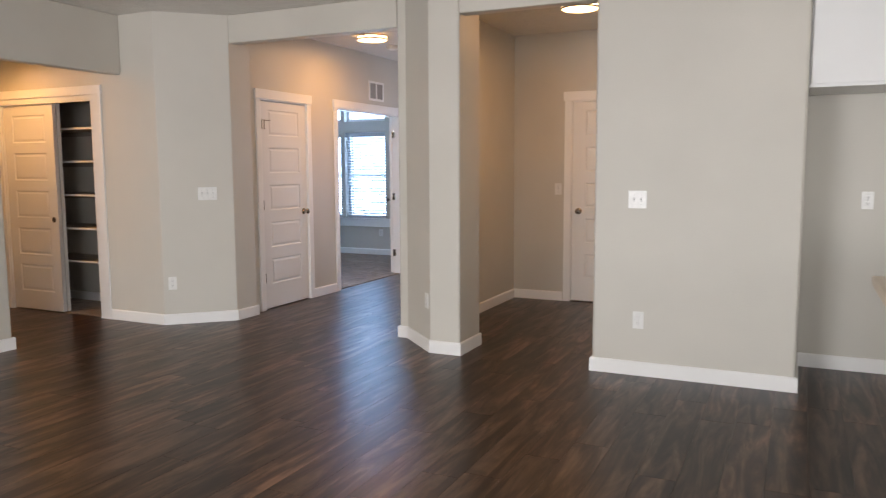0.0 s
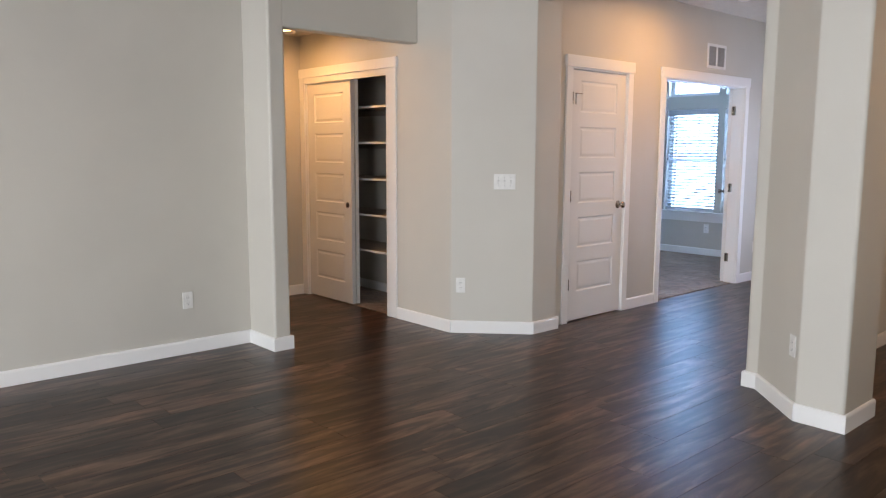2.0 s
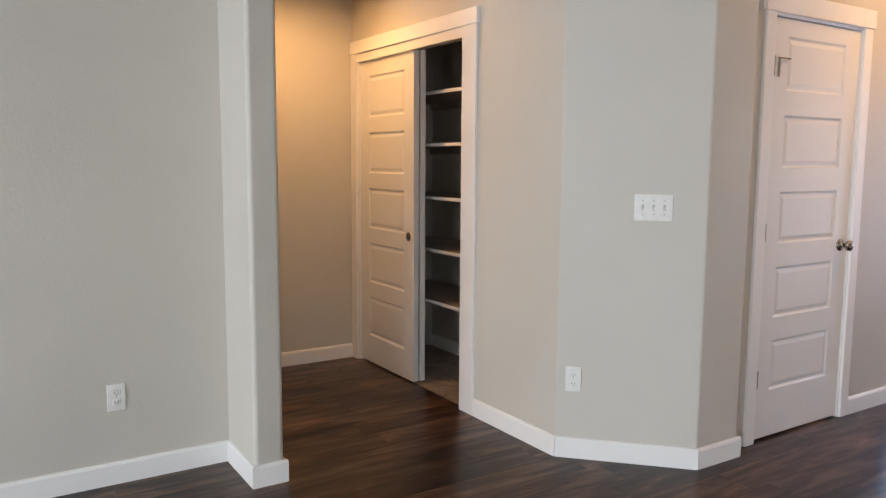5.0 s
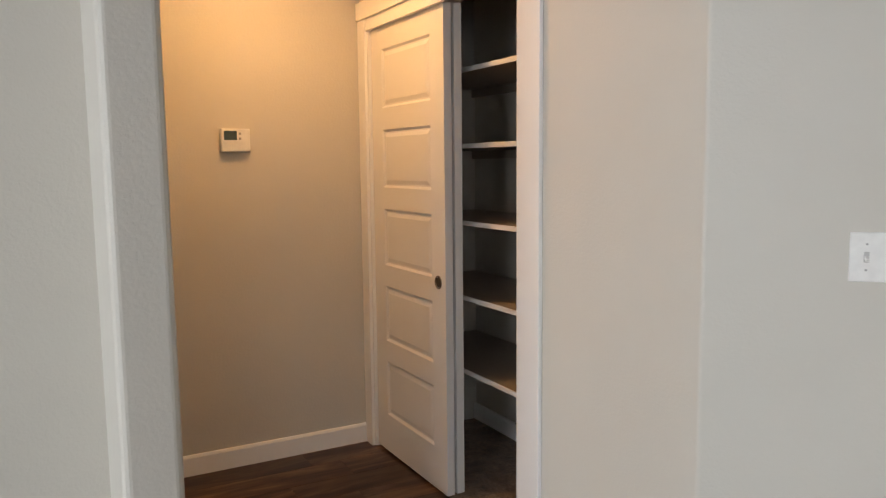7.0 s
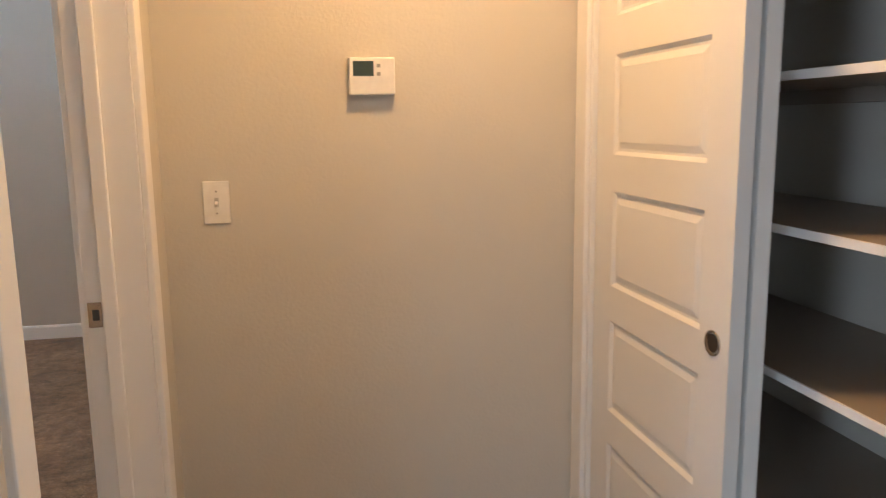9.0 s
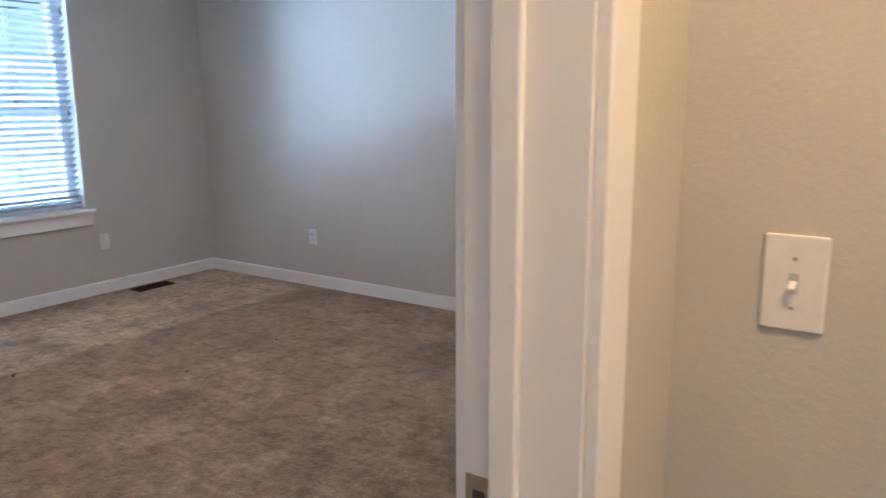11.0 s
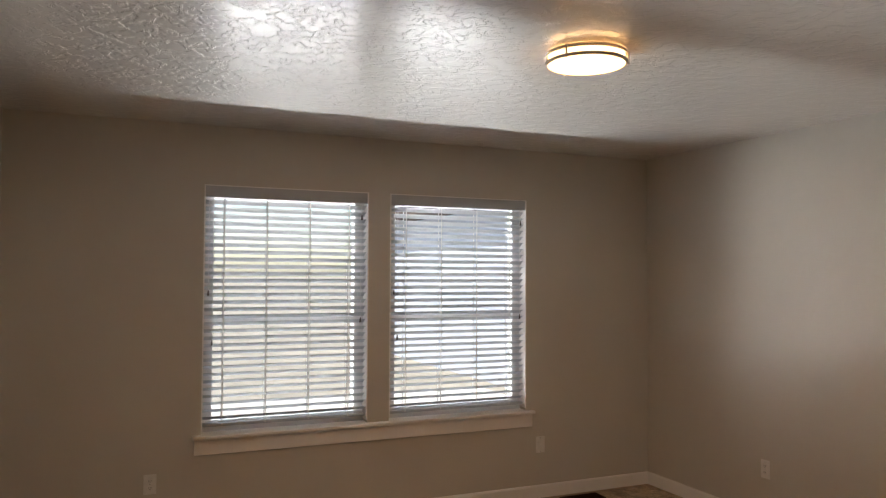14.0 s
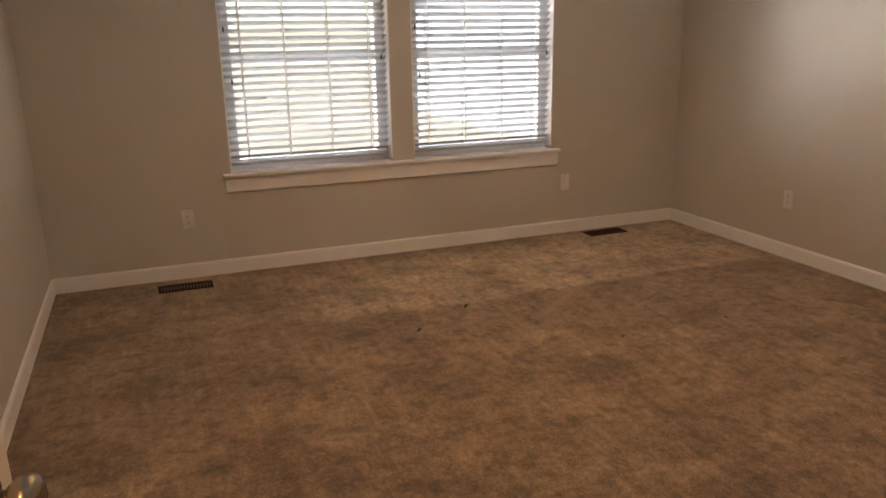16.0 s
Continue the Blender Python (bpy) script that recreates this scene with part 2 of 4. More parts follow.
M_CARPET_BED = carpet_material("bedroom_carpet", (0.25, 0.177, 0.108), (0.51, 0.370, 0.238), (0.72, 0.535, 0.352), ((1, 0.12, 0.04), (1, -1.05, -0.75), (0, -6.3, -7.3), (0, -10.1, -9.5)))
M_BLIND = painted("blind_slat", (0.50, 0.52, 0.54), 0.4, 30.0, 0.0002, 0.1, 0.01)
nt = M_BLIND.node_tree
through_light = node(nt, "ShaderNodeBsdfTranslucent", Color=(0.8, 0.82, 0.84, 1))
mixed = nt.nodes.new("ShaderNodeMixShader")
mixed.inputs[0].default_value = 0.1
nt.links.new(nt.nodes["Principled BSDF"].outputs[0], mixed.inputs[1])
nt.links.new(through_light.outputs[0], mixed.inputs[2])
nt.links.new(mixed.outputs[0], nt.nodes["Material Output"].inputs[0])
M_CORD = plain("blind_cord", (0.75, 0.75, 0.73), 0.8)
M_TASSEL = plain("cord_tassel", (0.10, 0.085, 0.075), 0.5)
M_VINYL = painted("window_vinyl", (0.8, 0.8, 0.8), 0.4, 30.0, 0.0, 0, 0.01)
M_GLASS = window_glass("window_glass")
M_LAMP = glow("lamp_glass", (1.0, 0.62, 0.30), LAMP_GLOW)
M_LAMPMETAL = plain("lamp_nickel", (0.62, 0.57, 0.50), 0.3, 1.0)
M_SHELF = painted("shelf_board", (0.36, 0.31, 0.255), 0.5, 40.0, 0.0003, 0.2, 0.06)
M_SCREEN = plain("lcd_screen", (0.05, 0.07, 0.06), 0.2)
M_BUTTON = plain("grey_button", (0.35, 0.34, 0.32), 0.5)
M_CAB = painted("cabinet_paint", (0.8, 0.8, 0.79), 0.4, 50.0, 0.0002, 0.1, 0.01)
M_COUNTER = painted("beige_counter", (0.74, 0.62, 0.48), 0.35, 25.0, 0.0, 0, 0.12)
M_SIDING = painted("house_siding", (0.48, 0.52, 0.60), 0.8, 6.0, 0.0, 0, 0.05)
M_ROOF = painted("house_roof", (0.10, 0.08, 0.07), 0.9, 12.0, 0.01, 0.5, 0.15)
M_FENCE = painted("fence_wood", (0.30, 0.22, 0.15), 0.85, 20.0, 0.003, 0.4, 0.15)
M_CONCRETE = painted("pale_concrete", (0.55, 0.54, 0.51), 0.9, 30.0, 0.002, 0.4, 0.08)
M_GROUND = painted("dry_ground", (0.34, 0.315, 0.265), 0.95, 14.0, 0.02, 0.5, 0.2)


# ---- mesh helpers ----
def mesh_object(name, bm, material, smooth=False):
    me = bpy.data.meshes.new(name)
    bmesh.ops.recalc_face_normals(bm, faces=bm.faces)
    bm.to_mesh(me)
    bm.free()
    me.materials.append(material)
    if smooth:
        for p in me.polygons:
            p.use_smooth = True
    return new(name, me)


def part(name, bm, material, parent, label="", smooth=False):
    ob = mesh_object(name, bm, material, smooth)
    ob.parent = parent
    return tagged(ob, label)


def structure(name, bm, material, label, category, smooth=False):
    return tagged(mesh_object(name, bm, material, smooth), label, category, kind="structure")


def thing(name, m, label, category, group="", kind=""):
    ob = new(name)
    ob.empty_display_size = 0.05
    ob.matrix_basis = m
    return tagged(ob, label, category, group, kind)


def box(bm, x0, x1, y0, y1, z0, z1, bevel=0.0, segs=2):
    made = bmesh.ops.create_cube(bm, size=1.0, matrix=Matrix.Translation(((x0 + x1) / 2, (y0 + y1) / 2, (z0 + z1) / 2)) @ Matrix.Diagonal((abs(x1 - x0), abs(y1 - y0), abs(z1 - z0), 1)))
    if bevel:
        edges = {e for v in made["verts"] for e in v.link_edges}
        bmesh.ops.bevel(bm, geom=list(edges), offset=bevel, segments=segs, profile=0.5, affect="EDGES")
    return bm


def boxed(*a, **k):
    return box(bmesh.new(), *a, **k)


def lathe(bm, profile, m=Matrix(), segs=32):
    """A turned shape round z from (radius, height) pairs, placed by m."""
    rings = []
    for r, h in profile:
        if r < 1e-5:
            rings.append([bm.verts.new(m @ Vector((0, 0, h)))])
        else:
            rings.append([bm.verts.new(m @ Vector((r * math.cos(2 * math.pi * i / segs), r * math.sin(2 * math.pi * i / segs), h))) for i in range(segs)])
    for a, b in zip(rings, rings[1:]):
        for i in range(segs):
            j = (i + 1) % segs
            if len(a) == 1 and len(b) == 1:
                continue
            if len(a) == 1:
                bm.faces.new((a[0], b[i], b[j]))
            elif len(b) == 1:
                bm.faces.new((a[i], b[0], a[j]))
            else:
                bm.faces.new((a[i], b[i], b[j], a[j]))
    return bm


def slab(us, vs, holes, d0, d1, axis, bm=None):
    """A wall or panel with rectangular holes. us, vs: cuts along the wall and up it; holes: (i, j) cells left open; d0, d1: its faces. axis 'x' runs along x, 'y' along y."""
    bm = bm or bmesh.new()
    grid = {}

    def vert(i, j, k):
        key = (i, j, k)
        if key not in grid:
            d = (d0, d1)[k]
            grid[key] = bm.verts.new((us[i], d, vs[j]) if axis == "x" else (d, us[i], vs[j]))
        return grid[key]

    nu, nv = len(us) - 1, len(vs) - 1
    solid = lambda i, j: 0 <= i < nu and 0 <= j < nv and (i, j) not in holes
    for i in range(nu):
        for j in range(nv):
            if not solid(i, j):
                continue
            for k in (0, 1):
                bm.faces.new((vert(i, j, k), vert(i + 1, j, k), vert(i + 1, j + 1, k), vert(i, j + 1, k)))
            if not solid(i - 1, j):
                bm.faces.new((vert(i, j, 0), vert(i, j + 1, 0), vert(i, j + 1, 1), vert(i, j, 1)))
            if not solid(i + 1, j):
                bm.faces.new((vert(i + 1, j, 0), vert(i + 1, j + 1, 0), vert(i + 1, j + 1, 1), vert(i + 1, j, 1)))
            if not solid(i, j - 1):
                bm.faces.new((vert(i, j, 0), vert(i + 1, j, 0), vert(i + 1, j, 1), vert(i, j, 1)))
            if not solid(i, j + 1):
                bm.faces.new((vert(i, j + 1, 0), vert(i + 1, j + 1, 0), vert(i + 1, j + 1, 1), vert(i, j + 1, 1)))
    return bm


def prism(points, z0, z1, radius=0.0, rounded=(), segs=4):
    """An upright body on a plan outline; the corners named in rounded get a bullnose."""
    out = []
    n = len(points)
    for i, p in enumerate(points):
        p = Vector(p)
        if radius and i in rounded:
            a = (Vector(points[i - 1]) - p).normalized()
            b = (Vector(points[(i + 1) % n]) - p).normalized()
            half = a.angle(b) / 2
            reach = radius / math.tan(half)
            centre = p + (a + b).normalized() * (radius / math.sin(half))
            s, e = p + a * reach - centre, p + b * reach - centre
            for k in range(segs + 1):
                d = s.lerp(e, k / segs).normalized() * radius
                out.append(centre + d)
        else:
            out.append(p)
    bm = bmesh.new()
    low = [bm.verts.new((*p, z0)) for p in out]
    high = [bm.verts.new((*p, z1)) for p in out]
    m = len(out)
    for i in range(m):
        bm.faces.new((low[i], low[(i + 1) % m], high[(i + 1) % m], high[i]))
    bm.faces.new(low)
    bm.faces.new(high)
    return bm


def baseboard(a, b, side, label, height=0.095, thick=0.014, ext=(0, 0)):
    """A board along the wall foot from a to b in plan, proud on the left side of that way (side 1) or the right (-1)."""
    a, b = Vector(a), Vector(b)
    d = (b - a).normalized()
    a, b = a - d * ext[0], b + d * ext[1]
    nrm = Vector((-d.y, d.x)) * side
    bm = bmesh.new()
    prof = [(0, 0), (thick, 0), (thick, height - 0.012), (thick - 0.005, height - 0.002), (0.002, height), (0, height)]
    ends = []
    for p in (a, b):
        ends.append([bm.verts.new((p.x + nrm.x * o, p.y + nrm.y * o, h)) for o, h in prof])
    for i in range(len(prof)):
        j = (i + 1) % len(prof)
        bm.faces.new((ends[0][i], ends[1][i], ends[1][j], ends[0][j]))
    bm.faces.new(ends[0])
    bm.faces.new(ends[1])
    return structure("baseboard", bm, M_TRIM, label, "baseboard")


# ---- plan ----
CEIL, BED_CEIL, ALC_CEIL = 2.73, 2.50, 2.45
W1E, W1W = -5.765, -5.876          # living room's west wall
AS, AN = 3.562, 3.675                # wall between the bedroom and the alcove
ALC_W, ALC_E = -7.145, -5.413      # alcove's west wall, end of the stub wall
CLO = 4.862                        # closet wall's face
BED_W, BED_S = -10.253, -1.098     # bedroom's west and window walls
HALL_W = -4.63                     # hall's west wall
BR = 0.02                          # bullnose
DX0, DX1 = -6.855, -5.985          # bedroom doorway
DS = 3.535                         # its bedroom face

# walls of the living room and the bedroom
structure("wall_west", prism([(W1W, SOUTH), (W1E, SOUTH), (W1E, AS), (W1W, AS)], 0, CEIL), M_WALL, "greige painted wall with fine orange peel texture", "wall")
structure("wall_alcove_south", slab([BED_W - 0.12, DX0 - 0.02, DX1 + 0.02, W1W], [0, 2.055, CEIL], {(1, 0)}, DS, AN, "x"), M_WALL, "greige wall with the bedroom doorway in it", "wall")
structure("wall_stub", prism([(W1W, AS), (ALC_E, AS), (ALC_E, AN + 0.016), (W1W, AN + 0.016)], 0, CEIL, BR, (1, 2)), M_WALL, "greige stub wall with rounded corners at the alcove", "wall")
structure("beam_alcove", boxed(ALC_E - 0.115, ALC_E - 0.001, AN, CLO, 2.217, CEIL, 0.012, 3), M_WALL, "greige dropped beam above the alcove opening", "beam")
structure("wall_alcove_west", prism([(ALC_W - 0.12, AN), (ALC_W, AN), (ALC_W, 5.62), (ALC_W - 0.12, 5.62)], 0, CEIL), M_WALL, "greige alcove wall with thermostat and switch", "wall")
CX0, CX1, CZ = -7.065, -5.80, 2.055
structure("wall_closet", slab([ALC_W, CX0, CX1, -5.20], [0, CZ, CEIL], {(1, 0)}, CLO, CLO + 0.115, "x"), M_WALL, "greige wall around the sliding door closet", "wall")
structure("wall_angled", prism([(-5.20, CLO), (-5.02, CLO), (-4.567, 5.295), (-4.567, 5.58), (-4.63, 5.60), (-4.745, 5.60), (-4.745, 5.34), (-5.07, CLO + 0.115), (-5.20, CLO + 0.115)], 0, CEIL, BR, (1, 2, 3)), M_WALL, "greige angled wall between closet and hall", "wall")
structure("wall_closet_back", boxed(ALC_W, -5.1, 5.50, 5.62, 0, CEIL), M_WALL, "plain back wall of the closet", "wall")
structure("wall_closet_east", boxed(-5.30, -5.20, CLO + 0.115, 5.50, 0, CEIL), M_WALL, "plain end wall of the closet", "wall")

# bedroom shell
WZ0, WZ1 = 0.632, 2.14
WINS = ((-7.986, -6.945), (-9.175, -8.134))
structure("wall_bedroom_south", slab([BED_W - 0.15, WINS[1][0], WINS[1][1], WINS[0][0], WINS[0][1], W1W], [0, WZ0, WZ1, CEIL], {(1, 1), (3, 1)}, BED_S - 0.16, BED_S, "x"), M_WALL, "greige bedroom wall with two deep window openings", "wall")
structure("wall_bedroom_west", boxed(BED_W - 0.13, BED_W, BED_S, DS, 0, CEIL), M_WALL, "greige bedroom side wall", "wall")

# hall and its openings
D1 = (5.785, 6.52)
D2 = (7.115, 8.59)
structure("wall_hall_west", slab([5.60, D1[0] - 0.02, D1[1] + 0.02, D2[0] - 0.02, D2[1] + 0.02, 9.4], [0, 2.055, CEIL], {(1, 0), (3, 0)}, HALL_W - 0.115, HALL_W, "y"), M_WALL, "greige hall wall with two doorways", "wall")
structure("beam_hall", boxed(-4.566, -2.872, 5.293, 5.41, 2.487, CEIL, 0.01, 3), M_WALL, "greige dropped beam over the hall opening", "beam")
structure("column", prism([(-2.87, 5.42), (-2.87, 5.29), (-2.79, 5.29), (-2.41, 4.92), (-2.168, 4.92), (-2.168, 5.30), (-2.668, 5.30), (-2.668, 5.42)], 0, CEIL, BR, (1, 2, 3, 4)), M_WALL, "greige chamfered wall column between two halls", "column")
structure("beam_entry", boxed(-2.167, -1.181, 4.922, 5.04, 2.468, CEIL, 0.01, 3), M_WALL, "greige dropped beam over the entry hall", "beam")
structure("wall_block", prism([(-1.18, 4.92), (0.085, 4.92), (0.085, 5.62), (-1.18, 5.62)], 0, CEIL, BR, (0, 1)), M_WALL, "greige wall block beside the kitchen", "wall")
structure("wall_between_halls", boxed(-2.79, -2.668, 5.42, 9.4, 0, CEIL), M_WALL, "greige wall between the halls", "wall")
ENTRY_N = 7.47
D3 = (-2.045, -1.23)
structure("wall_entry_north", slab([-2.668, D3[0] - 0.02, D3[1] + 0.02, -1.0], [0, 2.055, CEIL], {(1, 0)}, ENTRY_N, ENTRY_N + 0.115, "x"), M_WALL, "greige end wall of the entry hall", "wall")
structure("wall_entry_east", boxed(-1.12, -1.0, 5.62, ENTRY_N, 0, CEIL), M_WALL, "greige side wall of the entry hall", "wall")
structure("wall_hall_north", slab([HALL_W - 0.115, -4.15, -3.15, -2.668], [0, 0.3, 2.1, CEIL], {(1, 1)}, 9.4, 9.52, "x"), M_WALL, "greige end wall of the hall with a window", "wall")
structure("wall_kitchen", boxed(0.085, EAST, 5.62, 5.74, 0, CEIL), M_WALL, "greige kitchen wall", "wall")
structure("wall_south", slab([W1W, -4.05, -1.75, 0.45, 2.75, EAST + 0.15], [0, 0.12, 0.6, 2.12, CEIL], {(1, 1), (1, 2), (3, 2)}, SOUTH - 0.15, SOUTH, "x"), M_WALL, "greige wall with daylight windows", "wall")
structure("wall_east", slab([SOUTH, -0.9, 1.3, 5.74], [0, 0.6, 2.12, CEIL], {(1, 1)}, EAST, EAST + 0.15, "y"), M_WALL, "greige wall with a daylight window", "wall")

# second bedroom seen through the double doorway
B2N, B2W, B2C = 10.35, -8.4, 3.0
B2WINS = ((-7.6, -6.68), (-6.60, -5.86), (-5.76, -4.95))
structure("wall_second_bedroom_north", slab([B2W, *[v for w in B2WINS for v in w], -4.5], [0, 0.58, 1.95, 2.12, 2.75, B2C], {(1, 1), (3, 1), (5, 1), (1, 3), (3, 3), (5, 3)}, B2N, B2N + 0.16, "x"), M_WALL, "greige wall with windows and transoms", "wall")
structure("wall_second_bedroom_west", boxed(B2W - 0.12, B2W, 5.62, B2N + 0.16, 0, B2C), M_WALL, "plain bedroom side wall", "wall")
structure("wall_second_bedroom_south", boxed(B2W, HALL_W - 0.115, 5.63, 5.75, 0, B2C), M_WALL, "plain bedroom wall", "wall")
structure("wall_second_bedroom_east", boxed(-4.745, -4.6, 9.4, B2N, 0, B2C), M_WALL, "plain bedroom wall", "wall")
structure("wall_second_bedroom_upper", boxed(HALL_W - 0.115, HALL_W, 5.62, 9.4, CEIL + 0.1, B2C), M_WALL, "plain wall above the hall ceiling", "wall")

# ceilings
structure("ceiling_living", boxed(W1W, EAST + 0.15, SOUTH - 0.15, 9.52, CEIL, CEIL + 0.1), M_CEIL, "knockdown textured painted ceiling", "ceiling")
structure("ceiling_alcove", boxed(ALC_W, ALC_E - 0.115, AN, CLO, ALC_CEIL, ALC_CEIL + 0.1), M_CEIL, "low textured alcove ceiling", "ceiling")
structure("ceiling_closet", boxed(ALC_W, -5.3, CLO + 0.115, 5.50, 2.45, 2.55), M_WALL, "plain closet ceiling", "ceiling")
structure("ceiling_bedroom", boxed(BED_W, W1W, BED_S, DS, BED_CEIL, BED_CEIL + 0.1), M_CEIL, "glossy knockdown textured bedroom ceiling", "ceiling")
structure("ceiling_second_bedroom", boxed(B2W - 0.12, HALL_W, 5.62, B2N + 0.16, B2C, B2C + 0.1), M_CEIL, "textured bedroom ceiling", "ceiling")

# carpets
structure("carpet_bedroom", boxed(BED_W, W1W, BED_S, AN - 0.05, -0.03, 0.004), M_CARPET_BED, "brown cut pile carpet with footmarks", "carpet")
structure("carpet_closet", boxed(ALC_W, -5.3, CLO + 0.03, 5.50, -0.03, 0.004), M_CARPET, "brown carpet in the closet", "carpet")
structure("carpet_second_bedroom", boxed(B2W, HALL_W - 0.05, 5.75, B2N, -0.03, 0.004), M_CARPET, "brown bedroom carpet", "carpet")
structure("subfloor", boxed(-10.6, EAST + 0.2, SOUTH - 0.2, B2N + 0.2, -0.2, -0.035), M_SUB, "dark floor base below the boards", "floor")

# baseboards
BB = "white painted baseboard"
baseboard((W1E, SOUTH), (W1E, AS), -1, BB)
baseboard((W1E + 0.014, AS), (ALC_E, AS), -1, BB, ext=(0, 0.014))
baseboard((ALC_E, AS), (ALC_E, AN + 0.016), -1, BB, ext=(0, 0.014))
baseboard((ALC_E, AN + 0.016), (W1W, AN + 0.016), -1, BB)
baseboard((DX0 - 0.085, AN), (ALC_W + 0.014, AN), -1, BB)
baseboard((ALC_W, AN), (ALC_W, CLO), -1, BB)
baseboard((-5.675, CLO), (-5.02, CLO), -1, BB, ext=(0, 0.006))
baseboard((-5.02, CLO), (-4.567, 5.295), -1, BB, ext=(-0.002, 0.006))
baseboard((-4.567, 5.295), (-4.567, 5.58), -1, BB, ext=(-0.002, 0.012))
baseboard((HALL_W, D1[1] + 0.08), (HALL_W, D2[0] - 0.08), -1, BB)
baseboard((HALL_W, D2[1] + 0.08), (HALL_W, 9.4), -1, BB)
baseboard((-2.87, 5.42), (-2.87, 5.29), -1, BB, ext=(0, 0.012))
baseboard((-2.87, 5.29), (-2.79, 5.29), -1, BB, ext=(0, -0.004))
baseboard((-2.79, 5.29), (-2.41, 4.92), -1, BB, ext=(0.004, 0.006))
baseboard((-2.41, 4.92), (-2.168, 4.92), -1, BB, ext=(-0.002, 0.014))
baseboard((-2.168, 4.92), (-2.168, 5.30), -1, BB, ext=(0, 0.014))
baseboard((-2.668, 5.30), (-2.668, ENTRY_N), -1, BB)
baseboard((-2.668 + 0.014, ENTRY_N), (D3[0] - 0.085, ENTRY_N), -1, BB)
baseboard((-1.18, 5.62), (-1.18, 4.92), -1, BB, ext=(0, 0.014))
baseboard((-1.18, 4.92), (0.085, 4.92), -1, BB, ext=(0, 0.014))
baseboard((0.085, 4.92), (0.085, 5.62), -1, BB)
baseboard((0.085 + 0.014, 5.62), (EAST, 5.62), -1, BB)
baseboard((BED_W, BED_S), (W1W, BED_S), 1, BB)
baseboard((BED_W, DS), (BED_W, BED_S + 0.014), 1, BB)
baseboard((W1W, BED_S + 0.014), (W1W, DS), 1, BB)
baseboard((B2W, B2N), (-4.745, B2N), -1, BB)
baseboard((-7.145, 5.5), (-5.3, 5.5), -1, BB, height=0.09)


# ---- doors ----
def leaf_parts(parent, w, h, t, m=Matrix(), name="leaf", mid=0.114, low=0.235, top=0.08):
    """A five-panel moulded leaf, x from 0 to w, thickness -t..0 in y, as a frame and five panels."""
    stile = 0.115 * w / 0.7
    ph = (h - top - low - 4 * mid) / 5
    zs = [0.0]
    z = low
    for i in range(5):
        zs += [z, z + ph]
        z += ph + mid
    zs.append(h)
    holes = {(1, 1 + 2 * i) for i in range(5)}
    bm = slab([0, stile, w - stile, w], zs, holes, -t, 0, "x")
    bmesh.ops.transform(bm, matrix=m, verts=bm.verts)
    frame_ob = part(name, bm, M_DOOR, parent)
    for i in range(5):
        z0 = low + i * (ph + mid)
        bm = bmesh.new()
        rings = []
        x0, x1, za, zb = stile, w - stile, z0, z0 + ph
        for inset, d in ((0.0, 0.0), (0.010, 0.008), (0.017, 0.008), (0.034, 0.003)):
            for face in (0, 1):
                y = -d if face == 0 else -t + d
                rings.append([bm.verts.new((a, y, c)) for a, c in ((x0 + inset, za + inset), (x1 - inset, za + inset), (x1 - inset, zb - inset), (x0 + inset, zb - inset))])
        for face in (0, 1):
            own = rings[face::2]
            for r0, r1 in zip(own, own[1:]):
                for k in range(4):
                    bm.faces.new((r0[k], r0[(k + 1) % 4], r1[(k + 1) % 4], r1[k]))
            bm.faces.new(own[-1])
        bmesh.ops.transform(bm, matrix=m, verts=bm.verts)
        part("panel", bm, M_DOOR, frame_ob)
    return frame_ob


KNOB = [(0.0, 0.0), (0.032, 0.0), (0.033, 0.004), (0.028, 0.008), (0.012, 0.011), (0.011, 0.028), (0.017, 0.033), (0.026, 0.042), (0.0285, 0.052), (0.026, 0.06), (0.016, 0.066), (0.0, 0.068)]


def knob(parent, at, facing, label="round brushed nickel door knob"):
    m = Matrix.Translation(at) @ Vector((0, 0, 1)).rotation_difference(Vector(facing)).to_matrix().to_4x4()
    return part("door_knob", lathe(bmesh.new(), KNOB, m, 24), M_NICKEL, parent, label, True)


def hinge(parent, at, h=0.09, wide=0.02, axis="y"):
    bm = bmesh.new()
    x, y, z = at
    lathe(bm, [(0, -h / 2), (0.006, -h / 2), (0.006, h / 2), (0, h / 2)], Matrix.Translation(at), 10)
    if axis == "y":
        box(bm, x - 0.002, x + 0.001, y - wide, y + wide, z - h / 2, z + h / 2)
    else:
        box(bm, x - wide, x + wide, y - 0.001, y + 0.002, z - h / 2, z + h / 2)
    return part("hinge", bm, M_NICKEL, parent)


